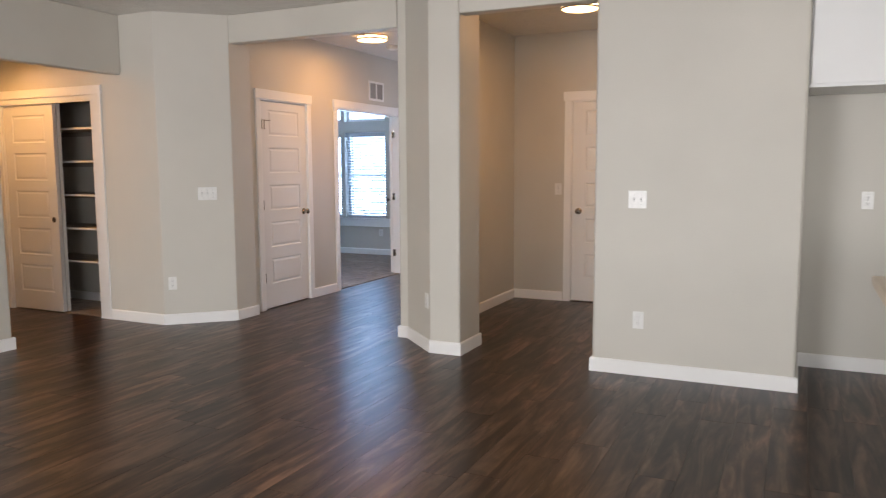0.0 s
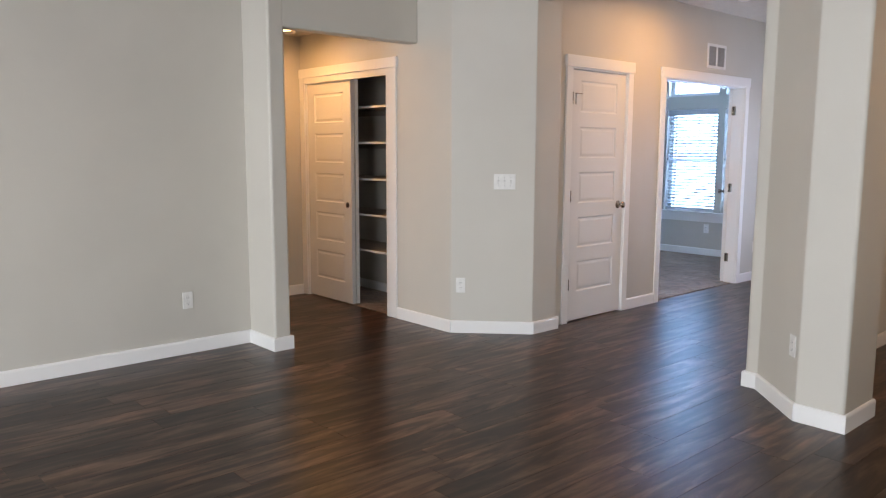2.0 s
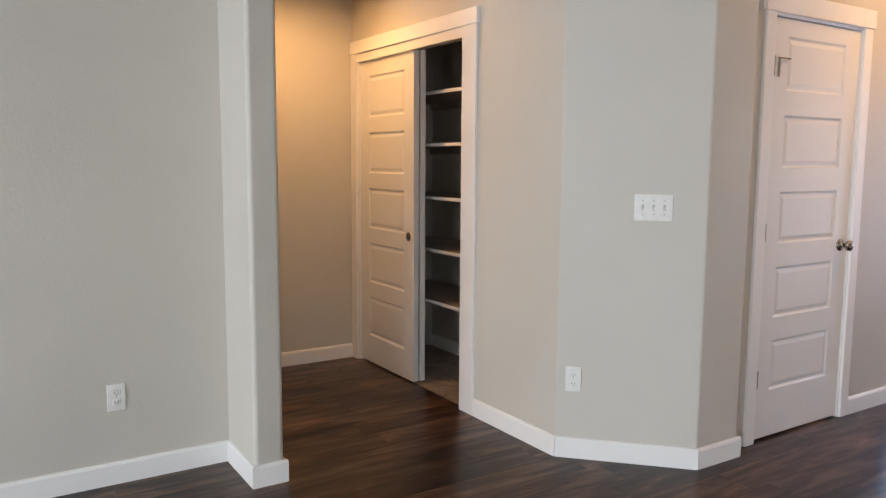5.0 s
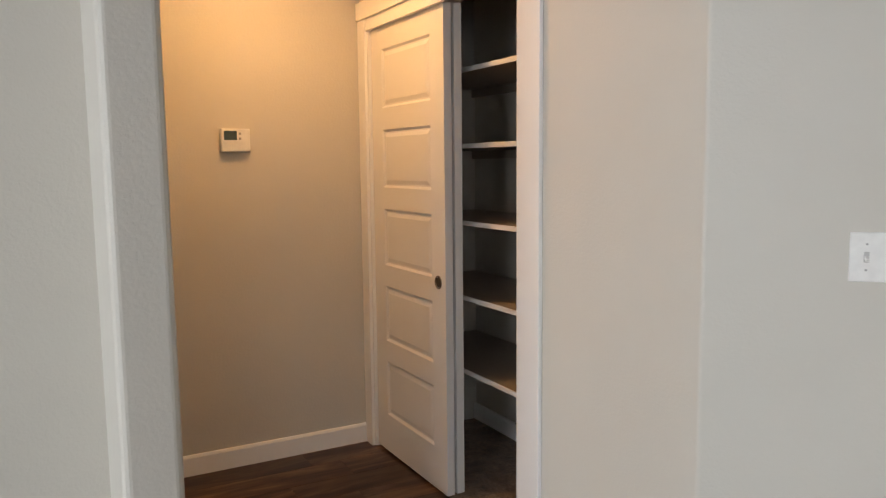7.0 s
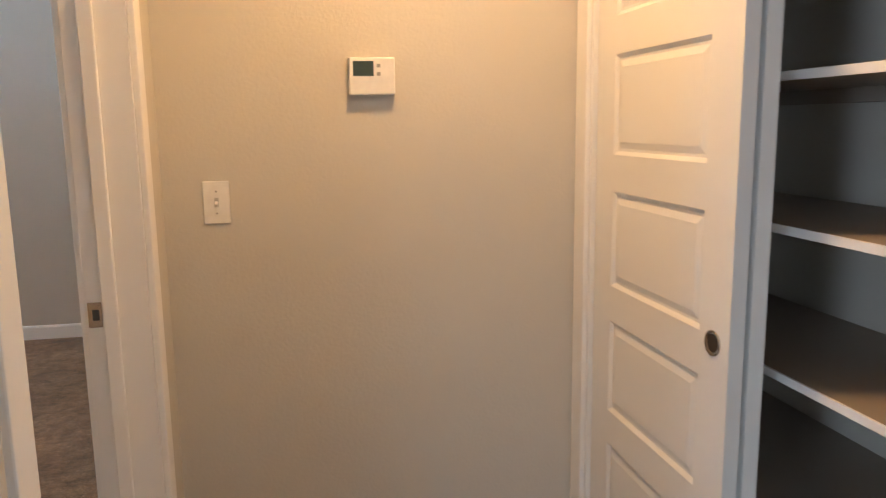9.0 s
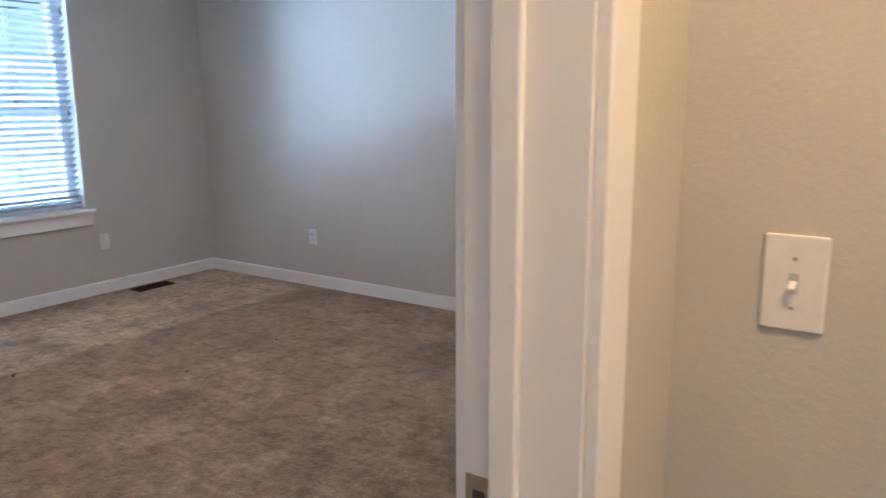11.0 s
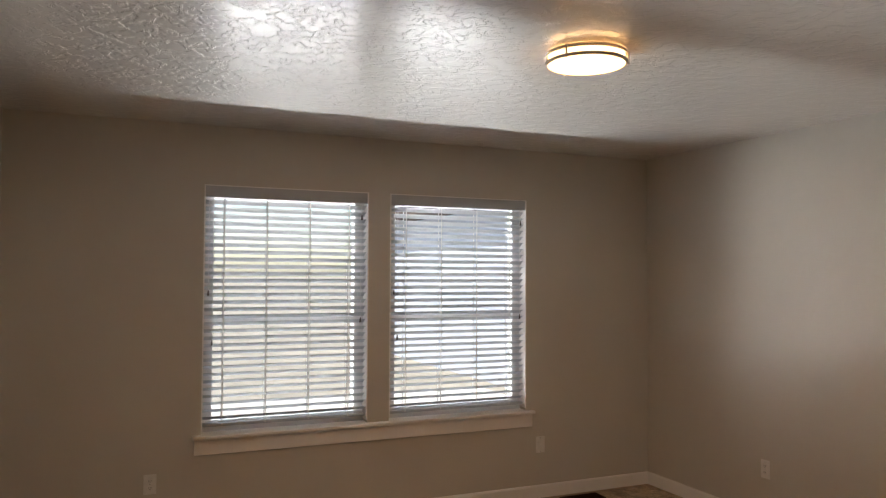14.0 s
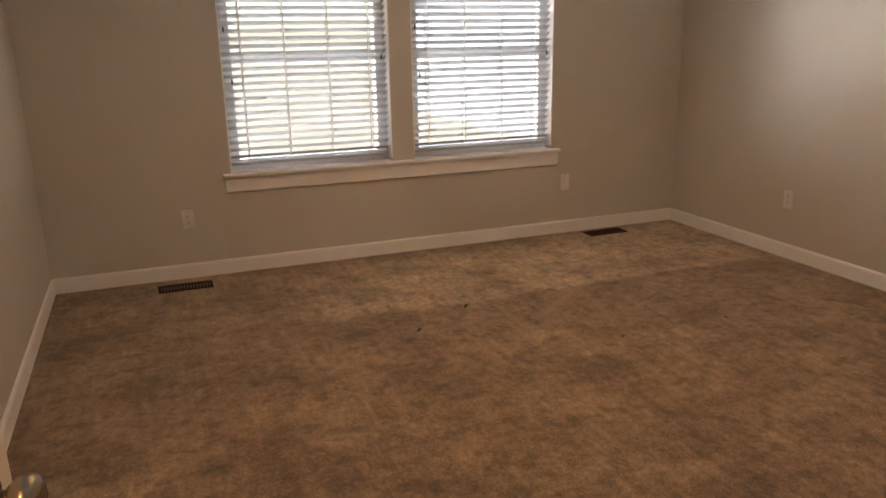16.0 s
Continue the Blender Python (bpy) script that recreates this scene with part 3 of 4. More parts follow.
def casing_set(name, axis, a, b, face, side, depth, label, head=2.055, over=0.012, left=True, right=True, wide=0.072):
    """Door trim as a thing: jamb lining and flat casings with a taller head board. a, b: clear opening along the axis; face: wall face; side: way the face looks; depth: wall thickness."""
    frame_thing = thing(name, Matrix(), label, "door frame", kind="structure")

    def put(piece, u0, u1, d0, d1, z0, z1, bev=0.003):
        lo, hi = sorted((d0, d1))
        bm = boxed(u0, u1, lo, hi, z0, z1, bev) if axis == "x" else boxed(lo, hi, u0, u1, z0, z1, bev)
        part(piece, bm, M_TRIM, frame_thing)

    back = face - side * depth
    for f, s in ((face, side), (back, -side)):
        out = f + s * 0.016
        if left:
            put("casing", a - wide - 0.006, a - 0.006, f, out, 0, head - 0.006)
        if right:
            put("casing", b + 0.006, b + wide + 0.006, f, out, 0, head - 0.006)
        put("head_casing", a - wide - 0.006 - over, b + wide + 0.006 + over, f, f + s * 0.022, head - 0.006, head + 0.085)
    put("jamb", a - 0.019, a, face, back, 0, head - 0.019, 0.001)
    put("jamb", b, b + 0.019, face, back, 0, head - 0.019, 0.001)
    put("jamb_head", a - 0.019, b + 0.019, face, back, head - 0.019, head, 0.001)
    return frame_thing


def door_stop(parent, axis, a, b, d0, d1, head=2.036):
    for u0, u1 in ((a, a + 0.012), (b - 0.012, b)):
        bm = boxed(u0, u1, d0, d1, 0, head, 0.003) if axis == "x" else boxed(d0, d1, u0, u1, 0, head, 0.003)
        part("stop", bm, M_TRIM, parent)


# closed closet-type door in the hall
f1 = casing_set("door_frame_1", "y", D1[0], D1[1], HALL_W, 1, 0.115, "white flat casing round the hall closet door")
door1 = thing("door_1", pose(HALL_W - 0.006, D1[0] + 0.003, 0.012, 0, 0, 90), "closed white five-panel interior door", "door")
dw = D1[1] - D1[0] - 0.006
leaf1 = leaf_parts(door1, dw, 2.02, 0.035, Matrix.Translation((0, 0.035, 0)))
knob(door1, (dw - 0.065, 0, 0.928), (0, -1, 0))
for z in (0.30, 1.02, 1.80):
    hinge(door1, (0.0, -0.004, z), axis="x")
# the small latch hook at the leaf's top
bm = bmesh.new()
box(bm, 0.050, 0.055, -0.008, 0, 1.75, 1.84, 0.001)
box(bm, 0.035, 0.13, -0.013, -0.008, 1.833, 1.839, 0.001)
part("flip_latch", bm, M_NICKEL, door1, "small wire door latch")

f2 = casing_set("door_frame_2", "y", D2[0], D2[1], HALL_W, 1, 0.115, "white flat casing round a double doorway")
for side, y, turn in ((0, D2[1] - 0.004, 118.0), (1, D2[0] + 0.004, -110.0)):
    d = thing("door_2" if side == 0 else "door_3", pose(HALL_W - 0.122, y, 0.012, 0, 0, turn), "open white five-panel leaf of a double door", "door")
    shift = Matrix.Translation((0, 0.0 if side else 0.035, 0))
    leaf_parts(d, (D2[1] - D2[0]) / 2 - 0.004, 2.02, 0.035, shift)
    near, far = (-0.035, 0.0) if side else (0.0, 0.035)
    knob(d, (0.66, far, 0.93), (0, 1, 0))
    knob(d, (0.66, near, 0.93), (0, -1, 0))
    for z in (0.26, 1.0, 1.80):
        sgn = -1 if side == 0 else 1
        lathe_at = (-0.004, near if side == 0 else far, z)
        hinge(d, lathe_at, 0.09, 0.018, "x")
        part("hinge", boxed(HALL_W - 0.118, HALL_W - 0.085, y - 0.001 if side else y + 0.001, y + 0.003 if side == 0 else y - 0.003, z - 0.033, z + 0.057), M_NICKEL, f2)

f3 = casing_set("door_frame_3", "x", D3[0], D3[1], ENTRY_N, -1, 0.115, "white flat casing round the entry hall door")
door3 = thing("door_4", pose(D3[0] + 0.003, ENTRY_N + 0.012, 0.012), "closed white five-panel door to the garage", "door")
leaf3 = leaf_parts(door3, D3[1] - D3[0] - 0.006, 2.02, 0.035, Matrix.Translation((0, 0.035, 0)))
knob(door3, (0.07, 0, 0.925), (0, -1, 0))
tagged(mesh_object("threshold", boxed(D3[0], D3[1], ENTRY_N - 0.02, ENTRY_N + 0.115, 0, 0.011, 0.003), M_DARKMETAL), "dark metal door threshold", "threshold", kind="structure")

# bedroom door, standing open into the bedroom
f4 = casing_set("door_frame_4", "x", DX0, DX1, AN, 1, AN - DS, "white flat casing round the bedroom doorway")
door_stop(f4, "x", DX0, DX1, DS + 0.037, DS + 0.071)
bm = boxed(DX0 - 0.001, DX0 + 0.0022, DS + 0.003, DS + 0.034, 0.91, 0.97, 0.001)
part("strike_plate", bm, M_NICKEL, f4, "bronze latch strike plate")
part("strike_hole", boxed(DX0 + 0.0022, DX0 + 0.0028, DS + 0.013, DS + 0.028, 0.927, 0.953), M_SLOT, f4)
door4 = thing("door_5", pose(DX1 - 0.002, DS + 0.002, 0.012, 0, 0, 180 + 69.0), "white five-panel bedroom door standing open", "door")
leaf_parts(door4, DX1 - DX0 - 0.006, 2.02, 0.035, Matrix.Translation((0, 0.035, 0)))
knob(door4, (DX1 - DX0 - 0.066, 0, 0.93), (0, -1, 0))
knob(door4, (DX1 - DX0 - 0.066, 0.035, 0.93), (0, 1, 0))
for z in (0.30, 1.02, 1.80):
    hinge(door4, (0, 0.036, z), axis="x")

# closet with two bypass leaves pushed to one side
closet_frame = thing("closet_frame", Matrix(), "white flat casing round the sliding closet", "door frame", kind="structure")
CH = 2.06
for x0, x1 in ((ALC_W + 0.004, CX0 + 0.004), (CX1 - 0.004, -5.677)):
    part("casing", boxed(x0, x1, CLO - 0.016, CLO, 0, CH, 0.003), M_TRIM, closet_frame)
part("head_casing", boxed(ALC_W + 0.001, -5.664, CLO - 0.022, CLO, CH, CH + 0.082, 0.003), M_TRIM, closet_frame)
part("fascia", boxed(CX0 + 0.004, CX1 - 0.004, CLO - 0.010, CLO + 0.008, 2.005, CH, 0.002), M_TRIM, closet_frame)
part("track", boxed(CX0, CX1, CLO + 0.008, CLO + 0.10, 2.02, 2.054), M_TRIM, closet_frame)
part("jamb", boxed(CX0, CX0 + 0.012, CLO, CLO + 0.115, 0, 2.02, 0.001), M_TRIM, closet_frame)
part("jamb", boxed(CX1 - 0.012, CX1, CLO, CLO + 0.115, 0, 2.02, 0.001), M_TRIM, closet_frame)
LEAF = 0.70
slide1 = thing("closet_door", pose(-7.048, CLO + 0.014, 0.012), "white five-panel sliding closet door pushed aside", "door", "closet bypass doors")
leaf_parts(slide1, LEAF, 2.0, 0.034, Matrix.Translation((0, 0.034, 0)), mid=0.099, low=0.182, top=0.105)
pull_m = Matrix.Translation((LEAF - 0.06, 0.0, 0.893)) @ pose(0, 0, 0, 90, 0, 0)
part("finger_pull", lathe(bmesh.new(), [(0.0, -0.006), (0.018, -0.006), (0.022, 0.001), (0.027, 0.004), (0.028, 0.001), (0.028, -0.004)], pull_m, 24), M_NICKEL, slide1, "round recessed nickel finger pull", True)
part("pull_cup", lathe(bmesh.new(), [(0.0, -0.0012), (0.0205, -0.0012), (0.0205, 0.0012), (0.0, 0.0012)], pull_m, 20), M_DARKMETAL, slide1)
slide2 = thing("closet_door", pose(-7.050, CLO + 0.062, 0.012), "white five-panel sliding closet door behind the other", "door", "closet bypass doors")
leaf_parts(slide2, LEAF, 2.0, 0.034, Matrix.Translation((0, 0.034, 0)), mid=0.099, low=0.182, top=0.105)

for z in (1.785, 1.47, 1.145, 0.82, 0.495):
    sh = thing("shelf", pose(-6.22, 5.27, z), "tan closet shelf board with a white front edge", "shelf", "closet shelves")
    part("board", boxed(-0.92, 0.915, -0.215, 0.23, -0.019, 0, 0.002), M_SHELF, sh)
    part("edge_band", boxed(-0.92, 0.915, -0.2215, -0.2155, -0.0195, 0.0005, 0.001), M_TRIM, sh, "white front edge")
    part("cleat", boxed(-0.92, 0.915, 0.208, 0.228, -0.06, -0.0195, 0.002), M_SHELF, sh)


# ---- windows and blinds ----
def blind(name, width, height, tilt, m, slat_gap=0.0436, label="white horizontal slat blind, lowered and tilted open"):
    b = thing(name, m, label, "blind", "window blinds")
    part("valance", boxed(0.004, width - 0.004, -0.012, 0.0, height - 0.075, height - 0.004, 0.003), M_BLIND, b)
    part("headrail", boxed(0.008, width - 0.008, -0.07, -0.014, height - 0.05, height - 0.006), M_BLIND, b)
    n = round((height - 0.125) / slat_gap)
    slat_gap = (height - 0.125) / n
    bm = bmesh.new()
    rows = []
    for k in range(7):
        u = k / 6 - 0.5
        arch = 0.0035 * (1 - 4 * u * u)
        y = u * 0.05 * math.cos(tilt) - arch * math.sin(tilt)
        z = u * 0.05 * math.sin(tilt) + arch * math.cos(tilt)
        rows.append((y, z))
    top = [[bm.verts.new((x, y, z + 0.0013)) for y, z in rows] for x in (0.007, width - 0.007)]
    low = [[bm.verts.new((x, y, z - 0.0013)) for y, z in rows] for x in (0.007, width - 0.007)]
    for k in range(6):
        bm.faces.new((top[0][k], top[1][k], top[1][k + 1], top[0][k + 1]))
        bm.faces.new((low[0][k], low[0][k + 1], low[1][k + 1], low[1][k]))
    for s in (0, 1):
        bm.faces.new(top[s] + low[s][::-1])
    for k in (0, 6):
        bm.faces.new((top[0][k], top[1][k], low[1][k], low[0][k]))
    first = part("slat", bm, M_BLIND, b)
    y_mid = -0.045
    for i in range(n):
        z = height - 0.10 - i * slat_gap
        s = first if i == 0 else new("slat", first.data)
        s.parent = b
        s.location = (0, y_mid, z)
        s.rotation_euler = (radians(random.uniform(-0.5, 0.5)), radians(random.uniform(-0.03, 0.03)), 0)
    zb = height - 0.10 - n * slat_gap
    part("bottom_rail", boxed(0.012, width - 0.012, y_mid - 0.025, y_mid + 0.025, zb - 0.006, zb + 0.012, 0.004), M_BLIND, b)
    for fx in (0.12, 0.37, 0.63, 0.88):
        bm = bmesh.new()
        for yy in (y_mid - 0.027, y_mid + 0.027):
            box(bm, width * fx - 0.003, width * fx + 0.003, yy - 0.001, yy + 0.001, zb, height - 0.05)
        part("ladder_cord", bm, M_CORD, b)
    for fx, ln in ((0.97, 0.64), (0.945, 0.94), (0.045, 0.15), (0.05, 0.82)):
        cord = part("pull_cord", boxed(width * fx - 0.001, width * fx + 0.001, 0.001, 0.003, height - ln, height - 0.075), M_CORD, b)
        bm = lathe(bmesh.new(), [(0, height - ln - 0.034), (0.0065, height - ln - 0.034), (0.006, height - ln - 0.02), (0.0025, height - ln), (0, height - ln)], Matrix.Translation((width * fx, 0.002, 0)), 8)
        part("tassel", bm, M_TASSEL, cord, "small dark cord tassel", True)
    return b


def window_unit(name, x0, x1, z0, z1, y_out, y_in, label, mid_rail=None, flip=1, wide=0.045):
    """A white vinyl window set near the outer face of the opening."""
    w = thing(name, Matrix(), label, "window", kind="structure")
    ya, yb = sorted((y_out, y_out + flip * 0.07))
    bm = slab([x0, x0 + wide, x1 - wide, x1], [z0, z0 + wide, z1 - wide, z1], {(1, 1)}, ya, yb, "x")
    part("window_frame", bm, M_VINYL, w)
    spans = ((z0 + wide, z1 - wide),)
    if mid_rail:
        part("meeting_rail", boxed(x0 + wide, x1 - wide, ya + 0.01, yb - 0.01, mid_rail - 0.026, mid_rail + 0.026, 0.003), M_VINYL, w)
        spans = ((z0 + wide, mid_rail - 0.026), (mid_rail + 0.026, z1 - wide))
    for a, b in spans:
        p = part("pane", boxed(x0 + wide, x1 - wide, (ya + yb) / 2 - 0.003, (ya + yb) / 2 + 0.003, a, b), M_GLASS, w)
        p.visible_shadow = False
    return w


TILT = radians(BLIND_TILT)
for i, (x0, x1) in enumerate(WINS):
    window_unit("window_%d" % (i + 1), x0, x1, WZ0, WZ1, BED_S - 0.16, BED_S, "white vinyl single-hung window behind the blind", 1.305, 1, 0.07)
    blind("blind", x1 - x0, WZ1 - WZ0 - 0.022, TILT, pose(x0, BED_S - 0.008, WZ0 + 0.022))
    bm = bmesh.new()
    for a, b in ((x0, x0 + 0.008), (x1 - 0.008, x1)):
        box(bm, a, b, BED_S - 0.09, BED_S + 0.001, WZ0 + 0.02, WZ1)
    box(bm, x0, x1, BED_S - 0.09, BED_S + 0.001, WZ1 - 0.006, WZ1)
    structure("window_liner", bm, M_TRIM, "white painted window liner", "trim")
sill = thing("window_sill", Matrix(), "long white sill and apron under both windows", "window sill", kind="structure")
part("stool", boxed(-9.228, -6.896, BED_S - 0.01, BED_S + 0.045, 0.612, 0.634, 0.006, 3), M_TRIM, sill)
for x0, x1 in WINS:
    part("stool_inner", boxed(x0 + 0.001, x1 - 0.001, BED_S - 0.10, BED_S - 0.0102, 0.613, 0.6335), M_TRIM, sill)
part("apron", boxed(-9.218, -6.906, BED_S, BED_S + 0.018, 0.518, 0.612, 0.003), M_TRIM, sill)

for i, (x0, x1) in enumerate(B2WINS):
    window_unit("window_%d" % (i + 3), x0, x1, 0.58, 1.95, B2N + 0.16, B2N, "white vinyl bedroom window behind a blind", 1.27, -1)
    window_unit("window_%d" % (i + 6), x0, x1, 2.12, 2.75, B2N + 0.16, B2N, "white vinyl transom window", None, -1)
    blind("blind", x1 - x0, 1.355, TILT, pose(x1, B2N + 0.008, 0.59, 0, 0, 180))
sill2 = thing("window_sill", Matrix(), "long white bedroom window sill and apron", "window sill", kind="structure")
part("stool", boxed(-7.80, -4.86, B2N - 0.045, B2N + 0.01, 0.56, 0.582, 0.006), M_TRIM, sill2)
part("apron", boxed(-7.79, -4.87, B2N - 0.018, B2N, 0.45, 0.56, 0.003), M_TRIM, sill2)
window_unit("window_11", -4.15, -3.15, 0.3, 2.1, 9.52, 9.4, "white vinyl hall window", None, -1)
window_unit("window_9", -4.05, -1.75, 0.12, 2.12, SOUTH - 0.15, SOUTH, "white vinyl patio window")
window_unit("window_10", 0.45, 2.75, 0.6, 2.12, SOUTH - 0.15, SOUTH, "white vinyl living room window")


# ---- switches, sockets, thermostat, registers ----
def plate(name, m, w, label, category, group, kinds, h=0.116):
    """A wall plate in the x-z plane that faces -y; kinds: one of 'toggle', 'socket', 'rocker', 'blank' for each gang."""
    p = thing(name, m, label, category, group)
    part("cover", boxed(-w / 2, w / 2, -0.006, 0, -h / 2, h / 2, 0.0028, 3), M_PLATE, p)
    n = len(kinds)
    for i, k in enumerate(kinds):
        x = (i - (n - 1) / 2) * 0.046
        if k == "toggle":
            part("toggle_slot", boxed(x - 0.0055, x + 0.0055, -0.0066, -0.005, -0.0125, 0.0125), M_SLOTGREY, p)
            bm = boxed(x - 0.0042, x + 0.0042, -0.02, -0.004, -0.004, 0.004, 0.0015)
            bmesh.ops.rotate(bm, cent=(x, -0.005, 0), matrix=Matrix.Rotation(radians(28), 3, "X"), verts=bm.verts)
            part("toggle", bm, M_PLATE, p)
            ys = (-0.03, 0.03)
        elif k == "rocker":
            part("rocker", boxed(x - 0.0165, x + 0.0165, -0.009, -0.004, -0.033, 0.033, 0.002), M_PLATE, p)
            ys = (-0.048, 0.048)
        elif k == "socket":
            for zc in (-0.0195, 0.0195):
                rc = part("receptacle", boxed(x - 0.0165, x + 0.0165, -0.008, -0.004, zc - 0.0145, zc + 0.0145, 0.002), M_PLATE, p)
                bm = bmesh.new()
                box(bm, x - 0.0075, x - 0.0055, -0.0086, -0.0075, zc - 0.003, zc + 0.006)
                box(bm, x + 0.0055, x + 0.0075, -0.0086, -0.0075, zc - 0.003, zc + 0.006)
                box(bm, x - 0.002, x + 0.002, -0.0086, -0.0075, zc - 0.0095, zc - 0.006)
                part("slots", bm, M_SLOT, rc)
            ys = (0.0,)
        else:
            ys = ()
        for zz in ys:
            part("screw", lathe(bmesh.new(), [(0, 0.0072), (0.0025, 0.0068), (0.003, 0.005)], Matrix.Translation((x, 0, zz)) @ pose(0, 0, 0, 90, 0, 0), 10), M_BUTTON, p)
    return p


SO = "white duplex power outlet on the wall"
plate("power_outlet", pose(W1E, 3.094, 0.372, 0, 0, 90), 0.072, SO, "outlet", "wall outlets", ["socket"])
ang = math.degrees(math.atan2(5.295 - 4.862, -4.567 + 5.02))


def on_angle(f):
    return -5.02 + f * 0.453, 4.862 + f * 0.433


plate("power_outlet", pose(*on_angle(0.12), 0.372, 0, 0, ang), 0.072, SO, "outlet", "wall outlets", ["socket"])
plate("light_switch", pose(*on_angle(0.64), 1.165, 0, 0, ang), 0.163, "white triple toggle switch on the angled wall", "switch", "switches", ["toggle"] * 3)
cang = math.degrees(math.atan2(4.92 - 5.29, -2.41 + 2.79))
plate("power_outlet", pose(-2.46, 4.969, 0.385, 0, 0, cang), 0.072, SO, "outlet", "wall outlets", ["socket"])
plate("light_switch", pose(-0.893, 4.92, 1.172, 0, 0, 0), 0.118, "white double rocker switch on the wall block", "switch", "switches", ["toggle"] * 2)
plate("power_outlet", pose(-0.872, 4.92, 0.374, 0, 0, 0), 0.072, SO, "outlet", "wall outlets", ["socket"])
plate("power_outlet", pose(0.47, 5.62, 1.155, 0, 0, 0), 0.072, "white power outlet above the counter height", "outlet", "wall outlets", ["socket"])
plate("light_switch", pose(-2.185, ENTRY_N, 1.16, 0, 0, 0), 0.072, "white switch beside the entry hall door", "switch", "switches", ["toggle"])
plate("light_switch", pose(HALL_W, 9.015, 1.178, 0, 0, 90), 0.072, "white single switch beside the double doorway", "switch", "switches", ["toggle"])
plate("power_outlet", pose(HALL_W, 8.987, 0.361, 0, 0, 90), 0.072, SO, "outlet", "wall outlets", ["socket"])
plate("light_switch", pose(ALC_W, 3.816, 1.167, 0, 0, 90), 0.071, "white single toggle switch beside the bedroom doorway", "switch", "switches", ["toggle"])
plate("power_outlet", pose(-6.666, BED_S, 0.373, 0, 0, 180), 0.072, SO, "outlet", "wall outlets", ["socket"])
plate("cable_outlet", pose(-9.29, BED_S, 0.382, 0, 0, 180), 0.072, "white blank cable plate below the sill", "outlet", "wall outlets", ["rocker"])
plate("power_outlet", pose(BED_W, 0.051, 0.382, 0, 0, 90), 0.072, SO, "outlet", "wall outlets", ["socket"])
plate("power_outlet", pose(-5.95, B2N, 0.36, 0, 0, 0), 0.072, SO, "outlet", "wall outlets", ["socket"])

th = thing("thermostat", pose(ALC_W, 4.248, 1.501, 0, 0, 90), "white wall thermostat with a small dark display", "thermostat")
part("body", boxed(-0.063, 0.063, -0.03, 0, -0.05, 0.05, 0.004, 3), M_PLATE, th)
part("screen", boxed(-0.052, 0.004, -0.0315, -0.0295, 0.0, 0.04), M_SCREEN, th, "dark grey display")
for zz in (0.028, 0.006):
    part("button", boxed(0.013, 0.023, -0.0325, -0.0295, zz - 0.005, zz + 0.005, 0.001), M_BUTTON, th)


def floor_register(x, y):
    r = thing("floor_register", pose(x, y, 0.004), "dark brown slotted metal floor register in carpet", "floor register", "floor registers")
    bm = slab([-0.155, -0.14, 0.14, 0.155], [-0.065, -0.045, 0.045, 0.065], {(1, 1)}, 0, 0.006, "x")
    bmesh.ops.rotate(bm, cent=(0, 0, 0), matrix=Matrix.Rotation(radians(-90), 3, "X"), verts=bm.verts)
    for v in bm.verts:
        v.co.z = abs(v.co.z)
    part("rim", bm, M_REGISTER, r)
    part("duct", boxed(-0.14, 0.14, -0.045, 0.045, 0.0003, 0.0012), M_SLOT, r)
    first = None
    for i in range(15):
        if first is None:
            bm = boxed(-0.004, 0.004, -0.045, 0.045, 0.001, 0.006)
            bmesh.ops.rotate(bm, cent=(0, 0, 0.0035), matrix=Matrix.Rotation(radians(20), 3, "Y"), verts=bm.verts)
            first = part("slat", bm, M_REGISTER, r)
            s = first
        else:
            s = new("slat", first.data)
            s.parent = r
        s.location = (-0.13 + i * 0.26 / 14, 0, 0)
    return r


floor_register(-6.605, -0.905)
floor_register(-9.566, -0.965)

vent = thing("return_air_vent", pose(HALL_W, 7.985, 2.305, 0, 0, 90), "white louvered return air vent above the doorway", "vent")
part("frame", slab([-0.175, -0.15, -0.012, 0.012, 0.15, 0.175], [-0.115, -0.09, 0.09, 0.115], {(1, 1), (3, 1)}, -0.008, 0, "x"), M_TRIM, vent)
part("backing", boxed(-0.15, 0.15, -0.0016, -0.0004, -0.09, 0.09), M_BUTTON, vent)
for i in range(14):
    bm = bmesh.new()
    for x0, x1 in ((-0.15, -0.012), (0.012, 0.15)):
        box(bm, x0, x1, -0.007, -0.0012, -0.0045, 0.0)
    bmesh.ops.translate(bm, vec=(0, 0, -0.083 + i * 0.0127), verts=bm.verts)
    part("louver", bm, M_BUTTON, vent)


M_LINT = plain("dark_lint", (0.045, 0.032, 0.024), 0.9)


def lint(x, y, size, turn):
    """A small crumpled dark wisp lying on the carpet."""
    rl = random.Random(int(x * 1000))
    bm = bmesh.new()
    n = 9
    strip = []
    for i in range(n):
        u = i / (n - 1) - 0.5
        w = size * 0.16 * (1 - 3.2 * u * u) * rl.uniform(0.6, 1.2)
        c = size * 0.12 * math.sin(6 * u + rl.uniform(-0.5, 0.5))
        strip.append([bm.verts.new((u * size, c + sgn * max(w, 0.001), rl.uniform(0.001, 0.006))) for sgn in (-1, 1)])
    for a, b in zip(strip, strip[1:]):
        bm.faces.new((a[0], b[0], b[1], a[1]))
    bmesh.ops.solidify(bm, geom=bm.faces[:], thickness=0.002)
    ob = mesh_object("carpet_scrap", bm, M_LINT)
    ob.matrix_basis = pose(x, y, 0.005, 0, 0, turn)
    tagged(ob, "small dark scrap of lint on the carpet", "scrap", "carpet scraps")


